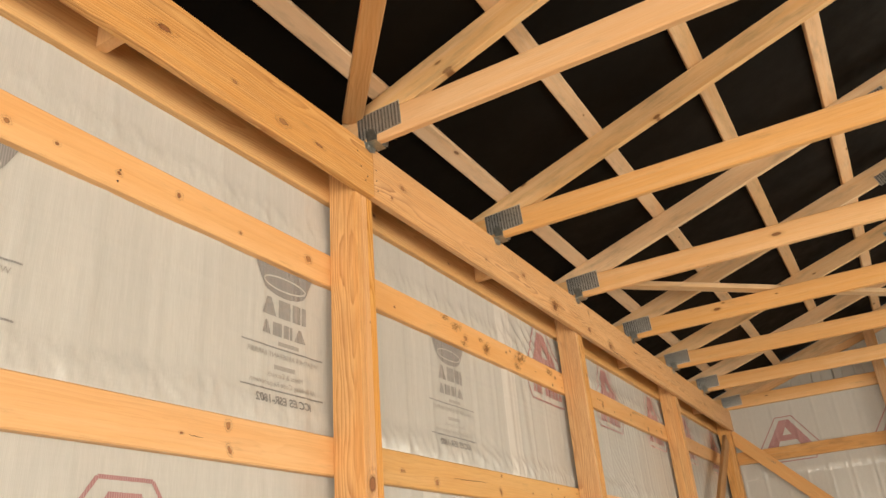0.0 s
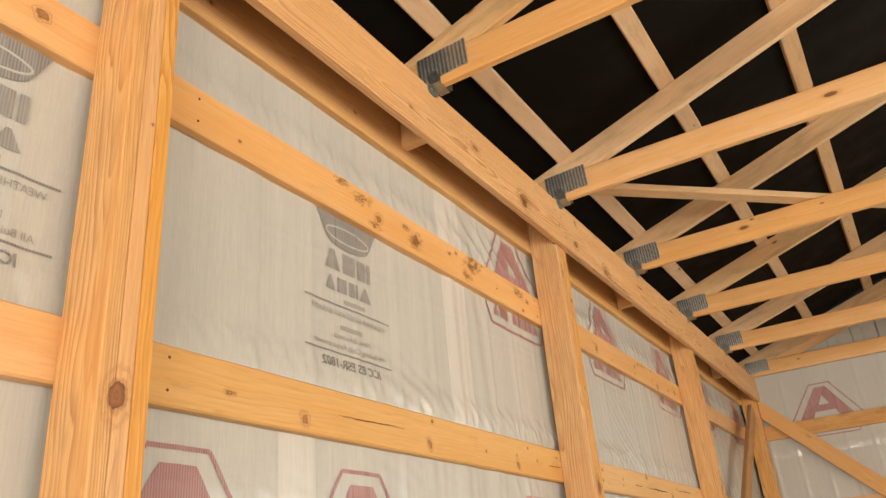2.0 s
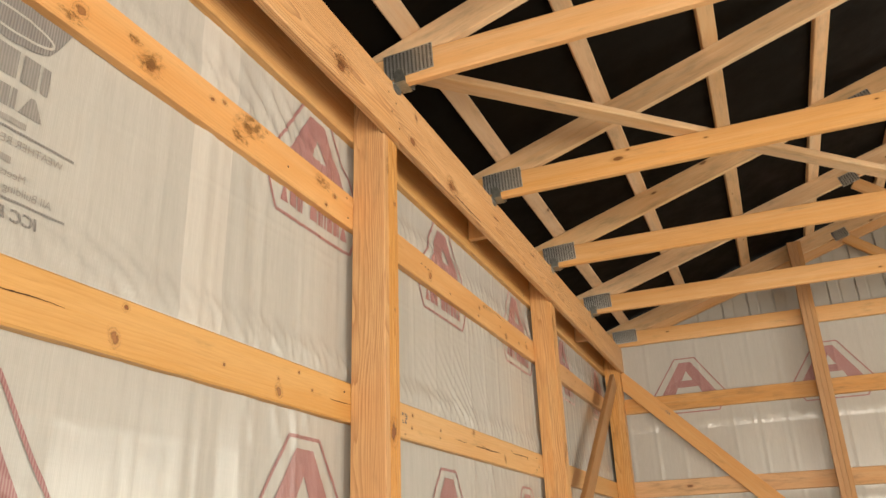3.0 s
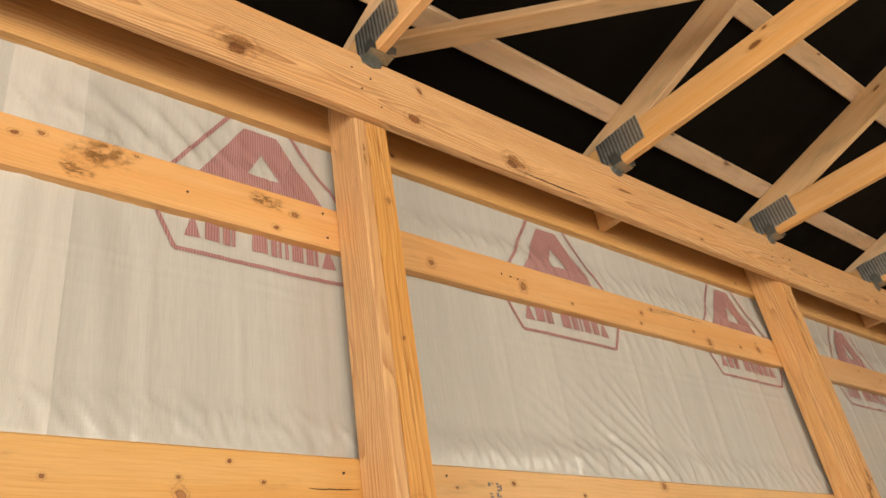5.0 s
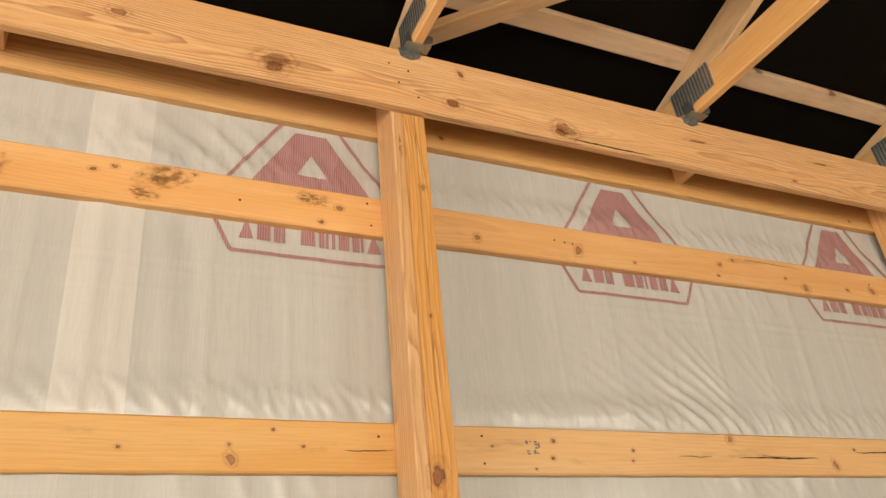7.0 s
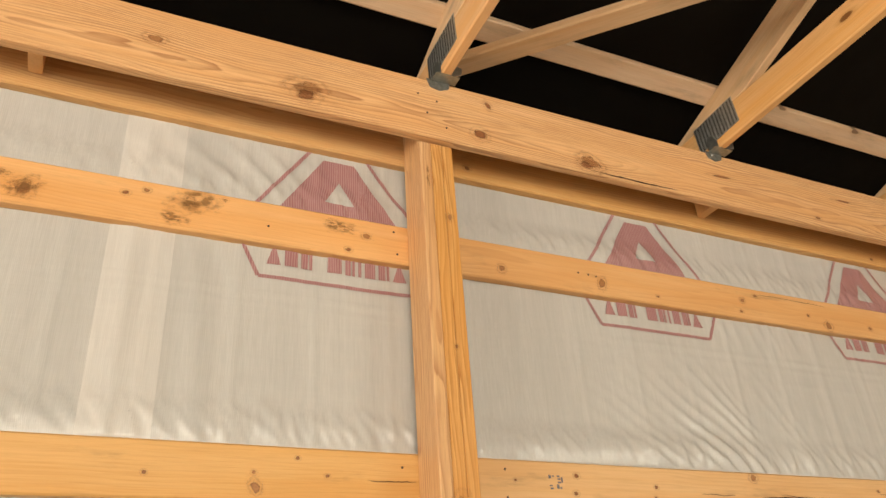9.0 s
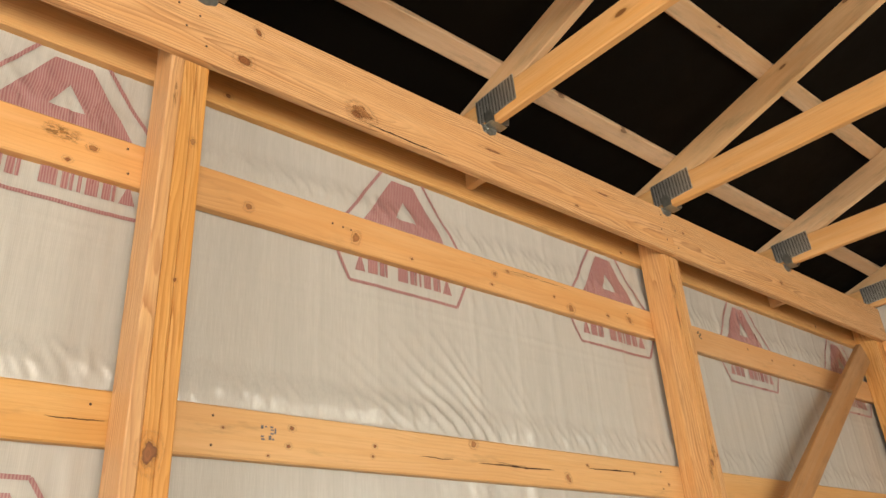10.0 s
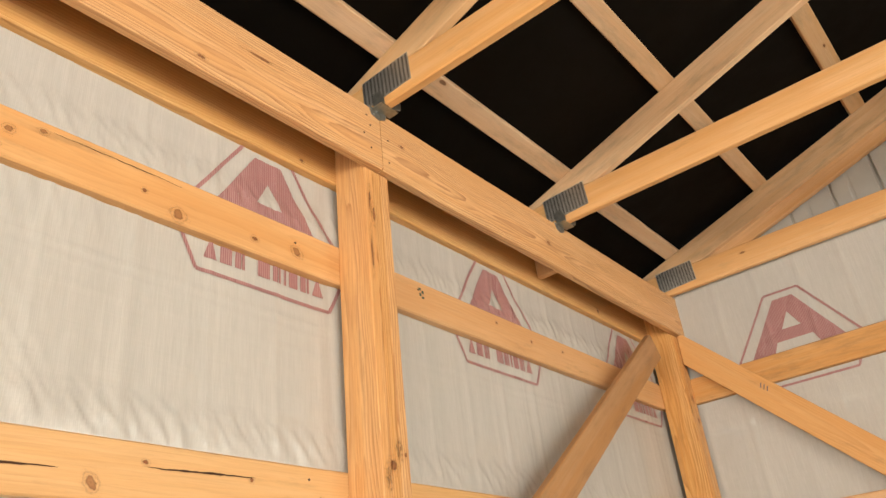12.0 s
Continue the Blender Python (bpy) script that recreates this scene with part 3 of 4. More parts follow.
# purlins lie flat on the top chords
for side in (-1, 1):
    for k in range(-1, 8):
        xr = -1.50 + 0.5905 * k - 0.042
        if xr > RIDGE - 0.06:
            continue
        x = xr if side < 0 else 2 * RIDGE - xr
        up = (-side * -SIN, 0, COS) if side > 0 else (-SIN, 0, COS)
        z = roof_z(xr) + 0.0195
        dx = -SIN * 0.0195 * (1 if side < 0 else -1)
        across = Vector((COS, 0, SIN)) if side < 0 else Vector((COS, 0, -SIN))
        board("purlin", (x + dx, BACK - 0.1, z), (x + dx, END - 0.005, z), T2 - 0.001, T4, across, PINE_PURLIN, "pale pine purlin laid flat across the trusses", "purlin", "roof purlins")

# flat diagonal braces on the bottom chords; the first has its shade in the darker colour
for a, b, wood in (((-1.70, 2.37), (1.00, -0.573), PINE_DARKER), ((-1.70, 4.897), (2.44, 9.037), PINE_PURLIN)):
    board("roof_brace", (*a, LOW + 0.0205), (*b, LOW + 0.0205), T4, T2, (0, 0, 1), wood, "long pale pine brace lying across the truss chords", "brace", "roof braces")

# ---- gable wall framing ----
GY = 9.735                                               # inner face of the gable girts
for z in (0.544, 1.282, 2.020, 2.768):
    board("wall_girt", (-1.765, GY + T2 / 2, z), (0.11, GY + T2 / 2, z), T2, T6, (0, 0, 1), PINE_STAINED, "orange pine girt with dark blotches across the gable wall", "girt", "gable wall girts")
    board("wall_girt", (0.114, GY + T2 / 2, z), (3.05, GY + T2 / 2, z), T2, T6, (0, 0, 1), PINE_STAINED, "orange pine girt with dark blotches across the gable wall", "girt", "gable wall girts")
for x in (0.01, 3.0, 6.98):
    m = Matrix.Translation((x + 0.0585, 9.60 + 0.03, 0)) @ Matrix(((0, 1, 0, 0), (0, 0, 1, 0), (1, 0, 0, 0), (0, 0, 0, 1)))
    gp = thing("gable_post", None, None, "pine gable post of nailed plies rising past the truss", "post", "gable posts", m=m)
    for k in range(3):
        part("ply", slab_bm([(0, -0.045), (roof_z(x) - 0.02, -0.045), (roof_z(x) - 0.02, 0.045), (0, 0.045)], -0.0585 + 0.039 * k, -0.0201 + 0.039 * k, 0.003), PINE_DARKER, gp)
brace_m, brace_length = along((-1.634, GY - 0.022, 3.014), (1.03, GY - 0.022, 0.35), (1, 0, 1))
brace_ends = ((-1.634, 2.915), (0.98, 0.301), (1.08, 0.40), (-1.604, 3.083), (-1.634, 3.083))     # cut against the corner post and the beam
brace_local = [brace_m.inverted() @ Vector((x, GY - 0.022, z)) for x, z in brace_ends]
thing("corner_brace", slab_bm([(v.x, v.z) for v in brace_local], -T2 / 2, T2 / 2, 0.003), PINE_GIRT,
      "pale pine diagonal brace across the gable wall", "brace", "corner braces", m=brace_m)
board("corner_brace", (-1.655, 9.36, 2.945), (-1.655, 5.96, 0.545), T2, T6, (0, 0, 1), PINE_BROWN_SHADED, "brown shaded pine brace slanting down the side wall", "brace", "corner braces")
board("gable_nailer", (-1.45, 9.757, roof_z(-1.45) - 0.178), (RIDGE - 0.1, 9.757, roof_z(RIDGE - 0.1) - 0.178), T2, T4, (0, 0, 1), PINE_TRUSS,
      "pale pine nailer under the gable truss", "nailer")

# ---- woven wrap with its prints ----
def near(v, at, half):
    """1 at a place, falling smoothly to 0 at half away from it."""
    u = max(0.0, 1.0 - abs(v - at) / half)
    return u * u * (3 - 2 * u)


def crest(p):
    """Sharp crests with broad troughs between them, 0 to 1."""
    return (1.0 - min(1.0, abs(noise.noise(p)) * 2.2)) ** 2


def pleats(u, wander):
    """A run of near-parallel rounded pleats, 0 to 1."""
    return (0.5 + 0.5 * math.sin(u + wander)) ** 2


def ripple(y, z):
    """How far the wrap bulges into the room: upright folds, and sharp slanting creases where it is pulled tight over a girt."""
    b = 0.004 + 0.005 * noise.noise((y * 1.1, z * 0.9, 0.3))
    b += 0.0045 * noise.noise((y * 5.0, z * 0.6, 4.0)) + 0.0016 * noise.noise((y * 15.0, z * 0.9, 8.0))
    hang = ((z - 2.09) % 0.738) / 0.6                     # 0 just over a girt, 1 under the next
    low = near(hang, 0.0, 0.8)
    # a fan of creases that fall along the wall and steepen
    fall = z + 0.55 * y + 0.4 * max(0.0, y - 5.4) ** 2 - 0.25 * max(0.0, y - 6.1) ** 2
    fan = near(y, 5.90, 0.66) * near(z, 2.16, 0.42) + 0.35 * near(y, 3.55, 0.5) * near(z, 2.13, 0.3)
    fan += 0.30 * near(y, 3.2, 1.1) * near(z, 1.62, 0.38)
    if fan > 0.004:
        wander = 7.0 * noise.noise((fall * 3.4, (y - z) * 1.9, 1.7))
        here = max(0.0, 0.5 + 1.3 * noise.noise((fall * 5.0, (y - z) * 1.6, 6.0)))
        b += fan * here * (0.0092 * pleats(fall * 100.0, wander) + 0.0022 * pleats(fall * 263.0, 2.1 * wander))
    # long soft folds over the upper girt beside the doubled strip
    top = near(y, 4.24, 0.42) * near(z, 2.96, 0.26)
    if top > 0.004:
        b += 0.007 * top * pleats((z + 0.9 * y) * 56.0, 4.5 * noise.noise((y * 3.0, z * 3.0, 3.3)))
    # the sheet swells just over each girt, puckered, and tucks in behind it
    pucker = near(hang, 0.09, 0.16)
    if pucker > 0.004:
        b += pucker * (0.005 + 0.010 * near(y, 5.5, 0.75) + 0.004 * crest((y * 16.0 + z * 9.0, z * 6.0, 2.0)) + 0.003 * crest((y * 34.0 + z * 15.0, z * 11.0, 5.0)))
    # short pleats that hang under a girt
    under = near(hang, 1.0, 0.35) * (0.15 + near(y, 6.25, 0.5) + 0.8 * near(y, 4.35, 0.45))
    if under > 0.004:
        b += 0.006 * under * crest(((y * 1.0 + z * 0.35) * 9.0, z * 1.2, 12.0))
    # level fold lines from the roll
    for at, deep in ((2.535, 0.0026), (2.50, 0.0014), (2.44, 0.0010), (1.80, 0.0015)) if y < 15 else ():
        off = z - at - 0.012 * noise.noise((y * 0.8, at, 0.0))
        b += deep * math.exp(-(off / 0.007) ** 2) * (0.4 + 0.6 * abs(noise.noise((y * 3.0, at, 9.0))))
    b += low * 0.0012 * noise.noise((y * 30.0, z * 22.0, 15.0))
    b += 0.007 * max(near(y, p - 0.058, 0.14) for p in POSTS)
    b += 0.010 * math.exp(-((y - 3.93) / 0.05) ** 2) * (0.6 + 0.4 * noise.noise((z * 1.5, 3.0, 0.0))) + 0.006 * math.exp(-((y - 4.12 + 0.08 * (z - 2.5)) / 0.04) ** 2)
    flat = max(0.0, min(1.0, (z - 2.98) / 0.08))             # stapled flat under the eave beam
    return b + 0.85 * flat * (0.005 - b)


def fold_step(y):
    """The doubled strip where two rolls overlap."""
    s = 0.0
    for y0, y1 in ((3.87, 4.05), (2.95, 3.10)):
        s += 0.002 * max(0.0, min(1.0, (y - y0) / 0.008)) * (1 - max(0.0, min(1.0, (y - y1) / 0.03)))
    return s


def telegraph(a):
    """Upright ridges where the ribs of the siding press through."""
    d = (a % 0.2286) - 0.1143
    return 0.0022 * math.exp(-(d / 0.013) ** 2) + 0.0008 * math.exp(-((d + 0.06) / 0.008) ** 2)


def on_side(y, z, lift=0.0):
    return (-1.8140 + ripple(y, z) + telegraph(y) + fold_step(y) + lift, y, z)


def on_end(x, z, lift=0.0):
    return (x, GY + T2 + 0.004 - 0.55 * ripple(x + 20.0, z + 0.3) - 1.5 * telegraph(x + 0.135) - lift, z)


def sheet_bm(place, a0, a1, z0, z1, step, lift=0.0):
    na, nz = max(2, round((a1 - a0) / step)), max(2, round((z1 - z0) / step))
    bm = bmesh.new()
    g = [[bm.verts.new(place(a0 + (a1 - a0) * i / na, z0 + (z1 - z0) * j / nz, lift)) for j in range(nz + 1)] for i in range(na + 1)]
    for i in range(na):
        for j in range(nz):
            bm.faces.new((g[i][j], g[i + 1][j], g[i + 1][j + 1], g[i][j + 1]))
    for f in bm.faces:
        f.smooth = True
    return bm


def strip_bm(place, quads, lift, step=0.009):
    """Print on the sheet: four-cornered patches in the sheet's own two directions."""
    bm = bmesh.new()
    for q in quads:
        n = max(1, math.ceil(max(math.dist(q[0], q[1]), math.dist(q[2], q[3])) / step))
        m = max(1, math.ceil(max(math.dist(q[1], q[2]), math.dist(q[3], q[0])) / step))
        rows = []
        for i in range(n + 1):
            u = i / n
            row = []
            for j in range(m + 1):
                v = j / m
                p = [(q[0][k] * (1 - u) + q[1][k] * u) * (1 - v) + (q[3][k] * (1 - u) + q[2][k] * u) * v for k in (0, 1)]
                row.append(bm.verts.new(place(p[0], p[1], lift)))
            rows.append(row)
        for i in range(n):
            for j in range(m):
                bm.faces.new((rows[i][j], rows[i + 1][j], rows[i + 1][j + 1], rows[i][j + 1]))
    for f in bm.faces:
        f.smooth = True
    return bm


def line_quad(a, b, w):
    d = Vector((b[0] - a[0], b[1] - a[1])).normalized() * (w / 2)
    n = (-d.y, d.x)
    return ((a[0] + n[0], a[1] + n[1]), (b[0] + n[0], b[1] + n[1]), (b[0] - n[0], b[1] - n[1]), (a[0] - n[0], a[1] - n[1]))


def rect(a0, a1, z0, z1):
    return ((a0, z0), (a1, z0), (a1, z1), (a0, z1))


LIFT = 0.0026
def house_mark(sheet, place, c, z0):
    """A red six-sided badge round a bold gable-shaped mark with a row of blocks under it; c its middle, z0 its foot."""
    rim = [(-0.09, 0.494), (0.09, 0.494), (0.322, 0.158), (0.244, 0.0), (-0.244, 0.0), (-0.322, 0.158)]
    rim = [(c + a, z0 + z) for a, z in rim]
    part("badge_rim", strip_bm(place, [line_quad(rim[i], rim[(i + 1) % 6], 0.012) for i in range(6)], LIFT), PRINT_RED, sheet, "faded red outline print")

    def q(*p):
        return tuple((c + a, z0 + z) for a, z in p)
    body = [q((-0.052, 0.458), (0.052, 0.458), (0.0, 0.377), (0.0, 0.376)),
            q((-0.052, 0.458), (0.0, 0.377), (-0.049, 0.289), (-0.162, 0.289)), q((0.0, 0.377), (0.052, 0.458), (0.162, 0.289), (0.049, 0.289)),
            q((-0.162, 0.289), (0.162, 0.289), (0.204, 0.227), (-0.204, 0.227)),
            q((-0.204, 0.227), (-0.092, 0.227), (-0.142, 0.115), (-0.276, 0.115)), q((0.092, 0.227), (0.204, 0.227), (0.276, 0.115), (0.142, 0.115))]
    part("badge_mark", strip_bm(place, body, LIFT), PRINT_RED, sheet, "faded red gable-shaped print")
    glyph_row(sheet, place, c, z0 + 0.042, 0.055, (0.043, 0.040, 0.034, None, 0.045, 0.032, 0.010, 0.034, 0.036, 0.045), 0.0095, 0.011, PRINT_RED)


def glyph_row(sheet, place, c, z, high, widths, stroke, gap, material):
    """A row of plain shapes in place of a maker's name: wedges, blocks and bars."""
    total = sum(0.036 if w is None else w + gap for w in widths) - gap
    a = c - total / 2
    for i, w in enumerate(widths):
        if w is None:
            a += 0.036
            continue
        top, b = z + high, a + w
        if w < 1.5 * stroke:
            quads = [rect(a, b, z, top)]
        elif i % 3 == 0:
            mid = (a + b) / 2
            quads = [((a, z), (b, z), (mid + stroke / 2, top), (mid - stroke / 2, top))]
        elif i % 3 == 1:
            quads = [rect(a, b, z, top)]
        else:
            quads = [rect(a, b - 1.4 * stroke, z, top), rect(b - stroke, b, z, top)]
        part("print_shape", strip_bm(place, quads, LIFT), material, sheet)
        a += w + gap


def mirrored_text(sheet, place, text, c, z, size, material, bold=0.0):
    """Printing seen from the back of the sheet: it runs from right to left."""
    cu = bpy.data.curves.new("lettering", "FONT")
    cu.body, cu.size, cu.align_x, cu.offset = text, size, "CENTER", bold
    ob = new("lettering", cu)
    bpy.context.view_layer.update()
    me = bpy.data.meshes.new_from_object(ob.evaluated_get(bpy.context.evaluated_depsgraph_get()))
    bpy.data.objects.remove(ob)
    bm = bmesh.new()
    bm.from_mesh(me)
    bpy.data.meshes.remove(me)
    for v in bm.verts:
        v.co = Vector(place(c - v.co.x, z + v.co.y, LIFT))
    part("lettering", bm, material, sheet, "mirrored grey lettering")


def crown_mark(sheet, c, z_line):
    """A grey crown over two rows of blocks, ruled lines and small lettering, printed on the far side of the wrap."""
    place = on_side

    def q(*p):
        return tuple((c + a, z_line + z) for a, z in p)
    crown = []
    n = 14
    for i in range(n):
        u0, u1 = -1 + 2 * i / n, -1 + 2 * (i + 1) / n
        low0, low1 = 0.248 - 0.048 * (1 - u0 * u0) ** 0.5, 0.248 - 0.048 * (1 - u1 * u1) ** 0.5
        crown.append(q((u0 * 0.122, low0), (u1 * 0.122, low1), (u1 * 0.172, 0.345 + 0.03 * (i % 2 == 0)), (u0 * 0.172, 0.345 + 0.03 * (i % 2 == 1))))
    part("crown", strip_bm(place, crown, LIFT), PRINT_GREY, sheet, "faded grey crown print")
    oval = [(c + 0.112 * math.cos(math.tau * i / 28), z_line + 0.252 + 0.026 * math.sin(math.tau * i / 28)) for i in range(28)]
    part("crown_band", strip_bm(place, [line_quad(oval[i], oval[(i + 1) % 28], 0.006) for i in range(28)], LIFT + 0.0008), WRAP, sheet, "unprinted pale oval line")
    glyph_row(sheet, place, c, z_line + 0.118, 0.070, (0.074, 0.064, 0.072), 0.021, 0.012, PRINT_MID)
    glyph_row(sheet, place, c, z_line + 0.046, 0.050, (0.046, 0.048, 0.046, 0.062), 0.012, 0.010, PRINT_MID)
    part("print_bar", strip_bm(place, [q((-0.03, 0.012), (0.08, 0.012), (0.08, 0.027), (-0.03, 0.027))], LIFT), PRINT_PALE, sheet, "pale grey print bar")
    part("ruled_line", strip_bm(place, [q((-0.216, -0.003), (0.216, -0.003), (0.216, 0.003), (-0.216, 0.003))], LIFT), PRINT_GREY, sheet, "thin grey ruled line")
    part("ruled_line", strip_bm(place, [q((-0.216, -0.159), (0.216, -0.159), (0.216, -0.153), (-0.216, -0.153))], LIFT), PRINT_GREY, sheet, "thin grey ruled line")
    mirrored_text(sheet, place, "WEATHER RESISTANT BARRIER", c, z_line - 0.036, 0.027, PRINT_PALE)
    mirrored_text(sheet, place, "Meets & Exceeds", c + 0.01, z_line - 0.108, 0.027, PRINT_PALE)
    mirrored_text(sheet, place, "All Building Code Requirements", c, z_line - 0.140, 0.027, PRINT_PALE)
    part("print_bar", strip_bm(place, [q((-0.05, -0.078), (0.06, -0.078), (0.06, -0.062), (-0.05, -0.062))], LIFT), PRINT_PALE, sheet, "pale grey print bar")
    mirrored_text(sheet, place, "ICC ES ESR-1802", c, z_line - 0.203, 0.041, PRINT_GREY, 0.0011)


def wrap_sheet(place, a0, a1, z0, z1, step, label):
    return thing("housewrap", sheet_bm(place, a0, a1, z0, z1, step), WRAP, label, "housewrap", "woven housewrap sheets")


upper_grey = wrap_sheet(on_side, 0.2, 3.885, 2.02, 3.30, 0.0125, "off-white woven housewrap with mirrored grey print, behind the girts")
upper_red = wrap_sheet(on_side, 3.885, 9.79, 2.02, 3.30, 0.0085, "off-white creased housewrap with mirrored red print, behind the girts")
lower_first = wrap_sheet(on_side, 0.2, 2.96, 1.15, 2.02, 0.0125, "off-white housewrap with red badges on the lower wall")
lower_second = wrap_sheet(on_side, 2.96, 9.79, 1.15, 2.02, 0.0125, "off-white creased housewrap with red badges on the lower wall")
back_sheet = wrap_sheet(on_side, BACK, 0.2, 0.0, 3.30, 0.1, "plain off-white woven housewrap on the rear wall stretch")
foot_sheet = wrap_sheet(on_side, 0.2, 9.79, 0.0, 1.15, 0.1, "plain off-white woven housewrap near the floor")
end_sheet = wrap_sheet(on_end, -1.80, 3.0, 1.5, 3.36, 0.0125, "off-white housewrap with red badges on the gable wall")
end_rest = wrap_sheet(on_end, 3.0, FAR, 3.02, 3.36, 0.1, "plain off-white housewrap over the gable door opening")
end_jamb = wrap_sheet(on_end, 6.9, FAR, 0.0, 3.02, 0.1, "plain off-white housewrap beside the gable door opening")
end_foot = wrap_sheet(on_end, -1.80, 3.0, 0.0, 1.5, 0.1, "plain off-white housewrap low on the gable wall")
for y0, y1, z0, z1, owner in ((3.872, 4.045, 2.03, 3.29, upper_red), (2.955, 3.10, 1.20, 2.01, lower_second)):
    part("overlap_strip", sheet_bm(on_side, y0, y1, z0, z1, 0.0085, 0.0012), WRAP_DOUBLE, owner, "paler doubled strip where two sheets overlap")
for k in range(5):
    house_mark(upper_red, on_side, 4.527 + 1.2055 * k, 2.593)
for k in range(2):
    house_mark(lower_first, on_side, 1.428 + 1.2055 * k, 1.378)
for k in range(6):
    house_mark(lower_second, on_side, 3.306 + 1.2055 * k, 1.378)
for k in range(3):
    house_mark(end_sheet, on_end, -1.05 + 1.2055 * k, 2.672)
for k in range(3):
    crown_mark(upper_grey, 0.835 + 1.2205 * k, 2.376)

# ---- knots, stains, cracks, nails and stamps on the boards ----
disc = bmesh.new()
ring_verts = [disc.verts.new((math.cos(a), 0.0, math.sin(a))) for a in [math.tau * i / 20 for i in range(20)]]
disc.faces.new(ring_verts)
DISC = {}
for kind_name, mat in (("knot", KNOT_MAT), ("red", KNOT_RED), ("stain", STAIN)):
    copy_bm = disc.copy()
    DISC[kind_name] = mesh_of("mark_" + kind_name, copy_bm, mat)
disc.free()
ROOM_SIDE = Matrix(((0, -1, 0, 0), (1, 0, 0, 0), (0, 0, 1, 0), (0, 0, 0, 1)))      # disc x along the wall, disc z up


def mark(owner, x, y, z, rx, rz, kind="knot", lean=0.0, lift=0.0026):
    ob = new("stain" if kind == "stain" else "knot", DISC[kind])
    ob.parent = owner
    grow = 1.0 if kind == "stain" else 1.25
    m = Matrix.Translation((x + lift, y, z)) @ ROOM_SIDE @ Matrix.Rotation(radians(lean), 4, "Y") @ Matrix.Diagonal((rx * grow, 1.0, rz * grow, 1.0))
    world = owner.matrix_world if owner.parent is None else owner.parent.matrix_basis @ owner.matrix_basis
    ob.matrix_basis = world.inverted() @ m
    return ob


nail_bm = bmesh.new()
bmesh.ops.create_cone(nail_bm, cap_ends=True, segments=10, radius1=0.0038, radius2=0.003, depth=0.002, matrix=Matrix.Rotation(radians(90), 4, "Y"))
NAIL_MESH = mesh_of("nail", nail_bm, NAIL)


def nail(owner, x, y, z):
    ob = new("nail", NAIL_MESH)
    ob.parent = owner
    world = owner.matrix_world if owner.parent is None else owner.parent.matrix_basis @ owner.matrix_basis
    ob.matrix_basis = world.inverted() @ Matrix.Translation((x + 0.0018, y, z))


def crack(owner, x, y0, y1, z, wide, seed):
    """A thin ragged drying split along the grain."""
    bm = bmesh.new()
    n = 26
    rng = random.Random(seed)
    up, down, off = [], [], 0.0
    for i in range(n + 1):
        u = i / n
        off += rng.uniform(-0.0012, 0.0012)
        half = wide * 0.5 * math.sin(math.pi * u) ** 0.6 * rng.uniform(0.5, 1.2) + 0.0002
        y = y0 + (y1 - y0) * u
        up.append(bm.verts.new((x + 0.0024, y, z + off + half)))
        down.append(bm.verts.new((x + 0.0024, y, z + off - half)))
    for i in range(n):
        bm.faces.new((down[i], down[i + 1], up[i + 1], up[i]))
    part("crack", bm, CRACK, owner, m=owner.matrix_world.inverted())


bpy.context.view_layer.update()


def beam_at(y):
    return next(ob for y0, y1, ob in BEAMS if y0 <= y <= y1)


def girt_at(row, y):
    return next(ob for r, y0, y1, ob in GIRTS if r == row and y0 <= y <= y1)


for y, z, rx, rz, kind, lean in (
        (4.361, 3.137, 0.066, 0.046, "red", 0), (4.361, 3.165, 0.10, 0.055, "knot", 0), (4.963, 3.143, 0.050, 0.040, "red", 10), (5.006, 3.280, 0.020, 0.034, "red", -25), (5.387, 3.118, 0.050, 0.034, "red", 0), (5.41, 3.135, 0.09, 0.05, "knot", 15),
        (3.908, 3.214, 0.050, 0.026, "knot", 0), (1.261, 3.20, 0.070, 0.024, "red", -8), (1.812, 3.15, 0.055, 0.026, "knot", 0), (2.02, 3.155, 0.055, 0.016, "red", 0),
        (1.567, 3.18, 0.024, 0.014, "knot", 0), (2.618, 3.225, 0.036, 0.026, "knot", 0), (2.524, 3.135, 0.018, 0.015, "red", 0), (6.545, 3.125, 0.030, 0.012, "red", 0),
        (7.381, 3.231, 0.020, 0.014, "red", 0), (3.42, 3.15, 0.022, 0.016, "knot", 0), (8.35, 3.19, 0.03, 0.02, "knot", 0), (6.05, 3.22, 0.09, 0.011, "red", -2), (6.75, 3.25, 0.10, 0.010, "red", -2)):
    mark(beam_at(y), BEAM_X, y, z, rx, rz, kind, lean)
for y, z in ((4.77, 3.185), (4.808, 3.243), (4.837, 3.138), (7.207, 3.286), (7.223, 3.248), (7.221, 3.152), (7.310, 3.225), (7.308, 3.128), (2.300, 3.195), (2.33, 3.14),
             (2.345, 3.165), (2.412, 3.225), (2.412, 3.172), (2.418, 3.125), (2.28, 3.26), (7.19, 3.20), (4.74, 3.26)):
    nail(beam_at(y), BEAM_X, y, z)

crack(beam_at(5.5), BEAM_X, 5.41, 5.80, 3.099, 0.006, 11)

